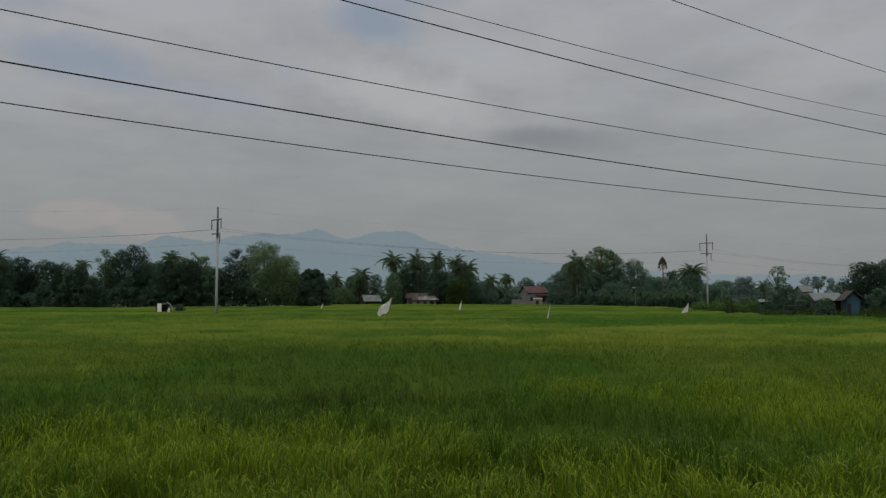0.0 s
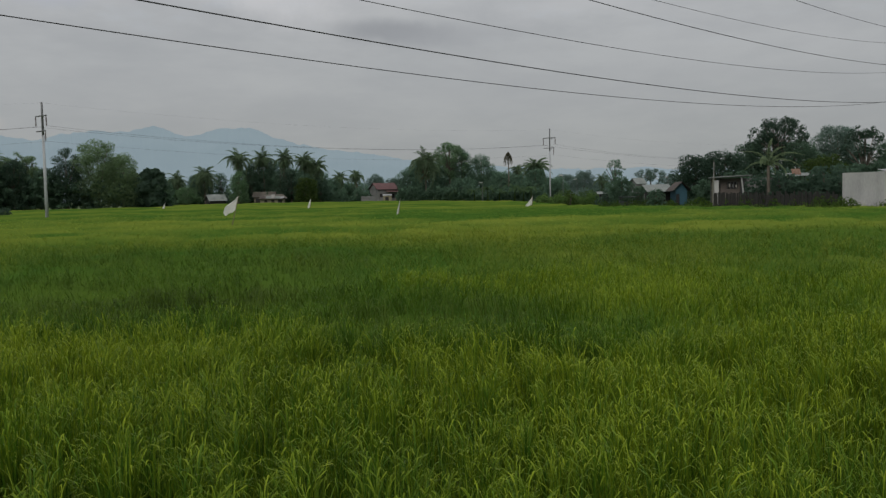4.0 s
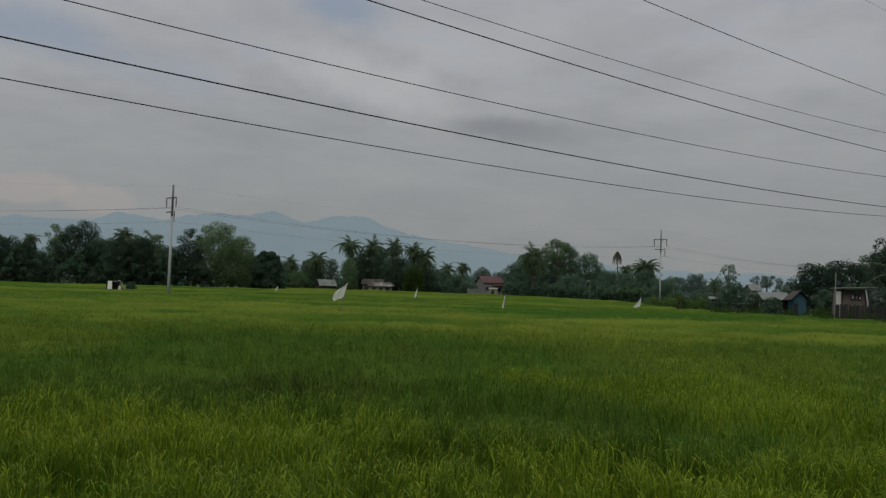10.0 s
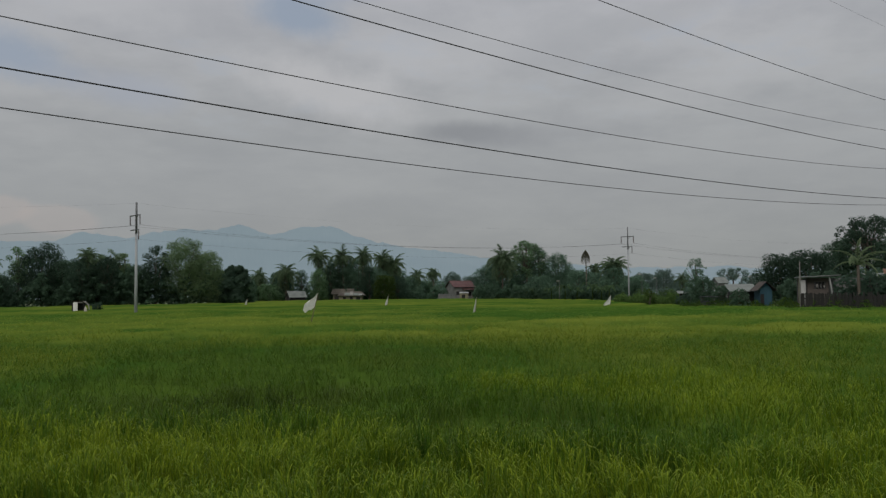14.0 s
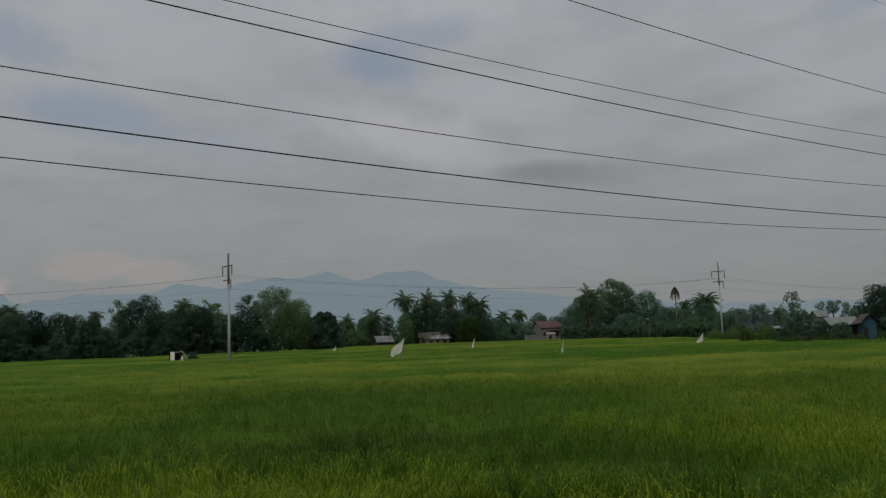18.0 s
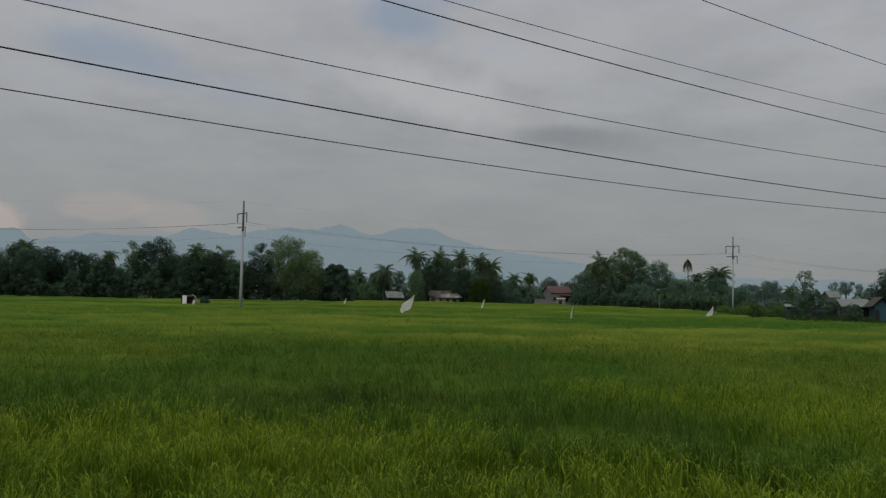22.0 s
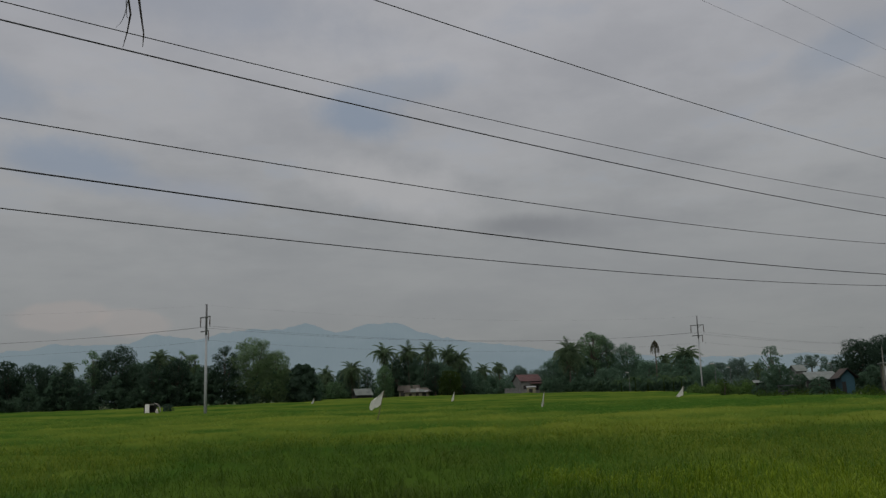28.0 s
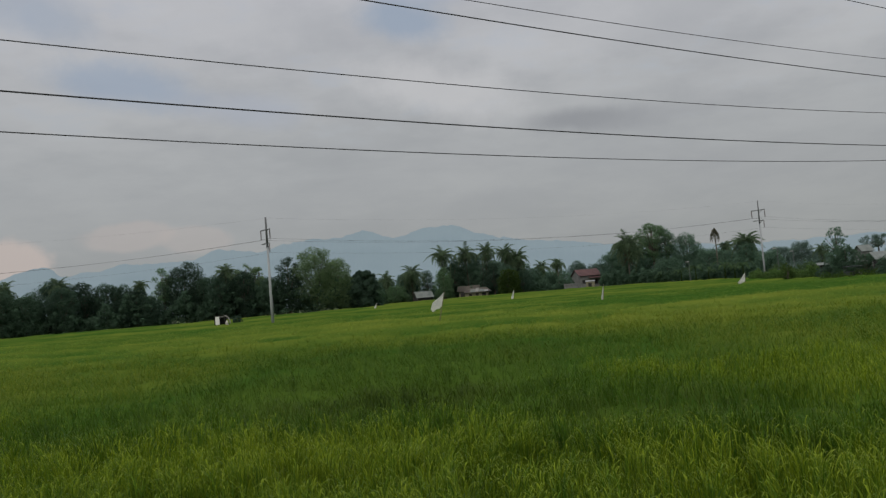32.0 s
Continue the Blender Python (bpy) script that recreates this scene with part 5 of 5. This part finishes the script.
part("eave_sheet", box(4.4, -5.6, 1.78, 5.8, -4.9, 1.82, 0.01), M_GREYROOF, old, "loose pale sheet at the eave")
house(6.38, 206, 5.2, 5.0, 3.55, 5.1, M_GREYWALL, M_REDROOF, "grey village house with a dark red roof", [(-2.1, -1.3, 1.6, 2.5), (-0.8, 0.1, 0.1, 2.1), (0.9, 1.8, 1.4, 2.4)], 24, porch=(-0.6, 2.6, 1.3, 3.15, (-0.4, 2.4)))
house(6.35, 198, 2.0, 1.8, 2.0, 2.3, M_CREAM, M_GREYROOF, "small cream outbuilding in front of the house", [(-0.5, 0.3, 0.1, 1.7)], 0, "lean", 0.1, category="shed")


def board_fence(a, b, h, board, gap, mat, label, ragged=0.1, rails=True, name="board_fence"):
    """upright boards between two points"""
    a, b = Vector((*a, land(*a))), Vector((*b, land(*a)))
    n = max(2, int((b - a).length / (board + gap)))
    turn = math.degrees(math.atan2(b.y - a.y, b.x - a.x))
    ob = thing(name, Matrix.Translation(a) @ pose(0, 0, 0, 0, 0, turn), label, "fence")
    L = (b - a).length
    meshes = []
    for k in range(4):
        bm = box(0, -0.02, 0, board, 0.02, h - ragged * k * 0.33, 0.004)
        me = bpy.data.meshes.new("board")
        bm.to_mesh(me)
        bm.free()
        me.materials.append(mat)
        meshes.append(me)
    r = random.Random(int(L * 10))
    for i in range(n):
        o = link("board", r.choice(meshes), None, ob)
        o.matrix_local = pose(L * i / n, 0, 0, 0, r.uniform(-1.5, 1.5), 0)
    if rails:
        for z in (h * 0.3, h * 0.75):
            part("rail", box(0, 0.024, z - 0.04, L, 0.07, z + 0.04, 0.004), M_WOOD, ob)
    return ob


board_fence(polar(4.6, 200), polar(5.5, 198), 1.9, 0.22, 0.04, M_GREYWALL, "weathered grey fence beside the village house")
board_fence(polar(6.9, 198), polar(7.9, 199), 1.7, 0.25, 0.12, M_CREAM, "pale fence beside the village house")

# the right-hand yards
blue = house(25.72, 88, 1.12, 2.6, 2.35, 3.15, M_BLUE, M_RUST, "small blue plank house with a rusty brown roof", [(-0.52, -0.17, 0.1, 1.95)], 12, "side_gable", 0.42)
house(24.45, 91, 2.3, 4.0, 2.2, 3.0, M_WOOD, M_OLDROOF, "low house with a pale sheet-iron roof", [(0.5, 1.2, 1.0, 1.9)], 8, "lean", 0.3)
house(21.9, 104, 5.0, 3.0, 2.05, 2.35, M_WOOD, M_OLDROOF, "long low shed with a pale roof edge behind the bushes", [(-1.9, -0.9, 0.9, 1.6)], 4, "lean", 0.3, category="shed")
house(23.2, 165, 1.5, 4.0, 3.8, 4.9, M_GREYWALL, M_OLDROOF, "pale-roofed house behind the trees", [(-1, 0, 1, 2)], 20)
for i, (x0, w) in enumerate(((-0.15, 0.13), (-0.01, 0.13), (0.13, 0.13), (0.27, 0.13), (0.41, 0.13))):
    part("plank", box(x0, -0.03, 0.02, x0 + w, -0.004, 2.25, 0.004), M_BLUE, blue)


def veranda_house():
    """a long low house behind a fence: white corner, open veranda with a thick roof edge"""
    ob = thing("house", turned(29.7, 86, 0, 6), "long low unfinished house with an open veranda", "house")
    part("back_wall", box(-3.0, 4.0, 0, 5.0, 4.15, 3.4), M_GREYWALL, ob)
    part("front_wall", wall_with_holes(-2.35, -0.5, 0.5, 0, 3.38, 0.15, [(-1.75, -0.75, 2.35, 3.05)]), M_PLASTER, ob)
    part("corner_wall", box(-2.9, 0, 0, -2.5, 0.15, 3.2), M_WALLGREY, ob, "white corner wall")
    part("side_wall", box(-2.9, 0.16, 0, -2.76, 3.99, 3.38), M_CREAM, ob)
    slab = box(-3.2, -0.35, 3.42, 0.5, 4.2, 3.52, 0.02)
    bmesh.ops.rotate(slab, verts=slab.verts, cent=(-3.2, 0, 3.42), matrix=Matrix.Rotation(radians(-2.2), 3, "Y"))
    part("roof_slab", slab, M_OLDROOF, ob)
    part("roof_sheet", corrugated(2.8, 6.2, -0.1, 3.45, 4.5, 3.8), M_OLDROOF, ob)
    part("gable_sheet", corrugated(4.2, 5.0, 0.9, 3.6, 1.7, 4.15), M_RUSTBRIGHT, ob, "rusty orange sheet leaning on the roof")
    for x, lean in ((-0.25, 0.22), (2.4, 0.0), (3.7, 0.0), (5.2, 0.05)):
        part("veranda_post", tube([(x + lean, 0.0, 0), (x - lean, 0.0, 3.45)], [0.075, 0.07], 8), M_WALLGREY if lean > 0.1 else M_WOOD, ob)
    for k in range(3):
        part("hung_cloth", box(-1.55 + 0.3 * k, 0.47, 2.52, -1.45 + 0.3 * k, 0.49, 2.86 - 0.07 * k, 0.005), M_SACK if k != 1 else M_GREYWALL, ob)
    w = part("window", box(-1.71, 0.56, 2.39, -0.79, 0.59, 3.01), M_DARKIN, ob)
    bm = bmesh.new()
    for k in range(4):
        xx = -1.65 + 0.8 * k / 3
        add_box(bm, xx - 0.02, 0.52, 2.39, xx + 0.02, 0.55, 3.01)
    part("bars", bm, M_STEEL, w)
    part("door", box(1.5, 3.94, 0.0, 2.3, 3.99, 2.0), M_WOOD, ob)
    return ob


veranda_house()
board_fence(polar(27.7, 81), polar(29.3, 80), 2.05, 0.13, 0.012, M_WOOD, "dark board fence before the veranda", 0.14)
board_fence(polar(29.35, 80), polar(35.0, 75.5), 2.05, 0.14, 0.02, M_WOOD, "dark weathered board fence along the yard", 0.3)


def concrete_wall():
    """a bare concrete perimeter wall in cast bays, with a thin roof slab behind it"""
    a, b = Vector((*polar(35.2, 75), 0)), Vector((*polar(52, 66), 0))
    turn = math.degrees(math.atan2(b.y - a.y, b.x - a.x))
    ob = thing("concrete_wall", Matrix.Translation(a) @ pose(0, 0, 0, 0, 0, turn), "high bare grey concrete wall with stained bays", "wall")
    L, x = (b - a).length, 0.0
    i = 0
    while x < L:
        w = min(2.9, L - x)
        part("panel", box(x + 0.006, 0, -0.1, x + w - 0.006, 0.2, 3.42 + 0.03 * (i % 2), 0.01), M_WALLGREY, ob)
        part("post", box(x - 0.1, 0.205, -0.1, x + 0.1, 0.4, 3.35, 0.01), M_WALLGREY, ob)
        x, i = x + w, i + 1
    return ob


concrete_wall()
hall = thing("low_hall", turned(40.8, 77, 0, 20), "low building with a thin pale roof behind the wall", "building")
part("body", box(-3.0, 0, 0, 7, 5, 3.0, 0.02), M_GREYWALL, hall)
part("roof", corrugated(-3.6, 7.4, -0.6, 3.25, 5.4, 3.75), M_GREYROOF, hall)


def yard_pole(az, d, h):
    ob = thing("yard_pole", turned(az, d), "thin pale wooden pole at the yard's corner", "pole")
    part("shaft", tube([(0, 0, -0.1), (0.02, 0, h * 0.5), (0.05, 0, h)], [0.055, 0.045, 0.04], 8), M_GREYWOOD, ob)


yard_pole(27.7, 82, 4.8)


def street_lamp(az, d, h, out, label):
    ob = thing("street_lamp", turned(az, d), label, "street lamp", "street lamps")
    part("pole", tube([(0, 0, -0.1), (-0.15 * out, 0, h * 0.6), (0, 0, h - 0.15)], [0.06, 0.05, 0.04], 8), M_STEEL, ob)
    part("arm", tube([(0, 0, h - 0.2), (-0.35 * out, 0, h), (-0.7 * out, 0, h + 0.02)], [0.035, 0.03, 0.03], 6), M_STEEL, ob)
    part("lamp_head", box(-0.7 * out - 0.35, -0.12, h - 0.05, -0.7 * out + 0.3, 0.12, h + 0.1, 0.03), M_LAMP, ob, "white lamp head")


street_lamp(12.75, 168, 4.4, 0.4, "leaning street lamp with a white head by the grove")
street_lamp(18.15, 148, 5.2, 0.6, "street lamp with a white head beside the power pole")

for az, z in ((24.3, 4.9), (24.9, 5.15), (19.05, 5.0)):
    street_lamp(az, 180, z, 0.5, "distant street lamp with a white head among the trees")


def tricycle():
    """a motor tricycle at the field's end: cycle, sidecar body with a roof, three wheels"""
    ob = thing("motor_tricycle", turned(22.4, 92, 0, 80), "dark motor tricycle with a roofed sidecar", "vehicle")
    for x, y in ((-0.75, -0.35), (0.65, -0.35), (0.1, 0.75)):
        w = thing("wheel", Matrix.Identity(4), "", "")
        for key in ("label", "category"):
            if key in w:
                del w[key]
        w.parent = ob
        bm = bmesh.new()
        for k in range(16):
            a0, a1 = 2 * math.pi * k / 16, 2 * math.pi * (k + 1) / 16
            add_tube(bm, [(x + 0.27 * math.cos(a0), y, 0.3 + 0.27 * math.sin(a0)), (x + 0.27 * math.cos(a1), y, 0.3 + 0.27 * math.sin(a1))], [0.045, 0.045], 5)
        tyre = part("tyre", bm, M_RUBBER, w)
        bm = bmesh.new()
        for k in range(6):
            add_tube(bm, [(x, y, 0.3), (x + 0.24 * math.cos(k * 1.047), y, 0.3 + 0.24 * math.sin(k * 1.047))], [0.03, 0.012], 4)
        part("rim", bm, M_STEEL, w)
    part("sidecar", box(-0.6, 0.05, 0.35, 0.7, 0.95, 1.25, 0.06), M_TRIKE, ob)
    part("seat", box(-0.5, -0.5, 0.75, 0.25, -0.22, 0.88, 0.04), M_RUBBER, ob)
    part("engine", box(-0.25, -0.5, 0.3, 0.2, -0.2, 0.7, 0.05), M_STEEL, ob)
    part("fork", tube([(0.65, -0.35, 0.3), (0.45, -0.35, 1.05)], [0.04, 0.04], 6), M_STEEL, ob)
    part("handlebar", tube([(0.42, -0.7, 1.1), (0.48, -0.35, 1.05), (0.42, 0.0, 1.1)], [0.02, 0.02, 0.02], 6), M_STEEL, ob)
    for x, y in ((-0.55, 0.9), (0.6, 0.9), (-0.55, -0.45), (0.55, -0.1)):
        part("roof_post", tube([(x, y, 0.5), (x, y, 1.7)], [0.025, 0.025], 6), M_STEEL, ob)
    part("roof", box(-0.85, -0.6, 1.68, 0.8, 1.0, 1.76, 0.03), M_TRIKE, ob)
    part("headlight", tube([(0.5, -0.35, 0.92), (0.6, -0.35, 0.92)], [0.05, 0.09], 10), M_LAMP, ob)
    part("windscreen_frame", tube([(0.7, 0.1, 0.95), (0.6, 0.1, 1.68)], [0.02, 0.02], 6), M_STEEL, ob)


tricycle()


# ---- the roadside tree whose dead twigs hang into the view ----
TWIGS = (
    (0.0075, ((-20.27, 25.1), (-20.08, 24.1), (-20.26, 23.02), (-20.5, 22.09))),
    (0.0085, ((-19.59, 25.1), (-19.43, 24.18), (-19.22, 23.02), (-19.26, 22.21))),
    (0.003, ((-20.26, 24.9), (-20.44, 24.06), (-20.65, 23.57), (-20.98, 23.21))),
    (0.003, ((-20.39, 24.8), (-20.31, 23.97), (-20.19, 23.75))),
)


def roadside_tree():
    x, y = -6.5, -2.0
    ob = thing("roadside_tree", pose(x, y, 0), "roadside tree with dry dark twigs hanging overhead", "tree")
    tip = Vector((*polar(-19.9, 6), 5.24)) - Vector((x, y, 0))
    bm = tube([(0, 0, -0.1), (0.1, 0.1, 2.2), (0.5, 0.6, 4.4), (1.4, 1.8, 6.0)], [0.24, 0.19, 0.14, 0.09], 10)
    part("trunk", bm, M_BARK, ob)
    part("branch", tube([(1.4, 1.8, 6.0), (2.4, 4.2, 6.5), tip + Vector((0, 0, 0.55)), tip + Vector((0.3, 0.5, 0.5))], [0.085, 0.05, 0.022, 0.012], 8), M_TWIG, ob)
    # bearing and elevation of the points of each hanging twig, six metres off
    for thick, way in TWIGS:
        pts = [Vector((*polar(az, 6), EYE + 6 * math.tan(radians(el)))) - Vector((x, y, 0)) for az, el in way]
        pts.insert(0, tip + Vector((0, 0, 0.53)))
        n = len(pts)
        part("twig", tube(pts, [thick * (1.15 - 0.9 * (k / (n - 1)) ** 2) for k in range(n)], 6), M_TWIG, ob)
    r = np.random.default_rng(9)
    cs = [(1.4 + r.normal(0, 1.2), 0.4 + r.normal(0, 1.0), 8.2 + r.normal(0, 0.8)) for _ in range(9)]
    V, F = leaf_cloud(cs, [1.1] * 9, 12, 0.22, 9)
    link("crown", tri_mesh("crown", V, F), M_LEAF, ob)


roadside_tree()
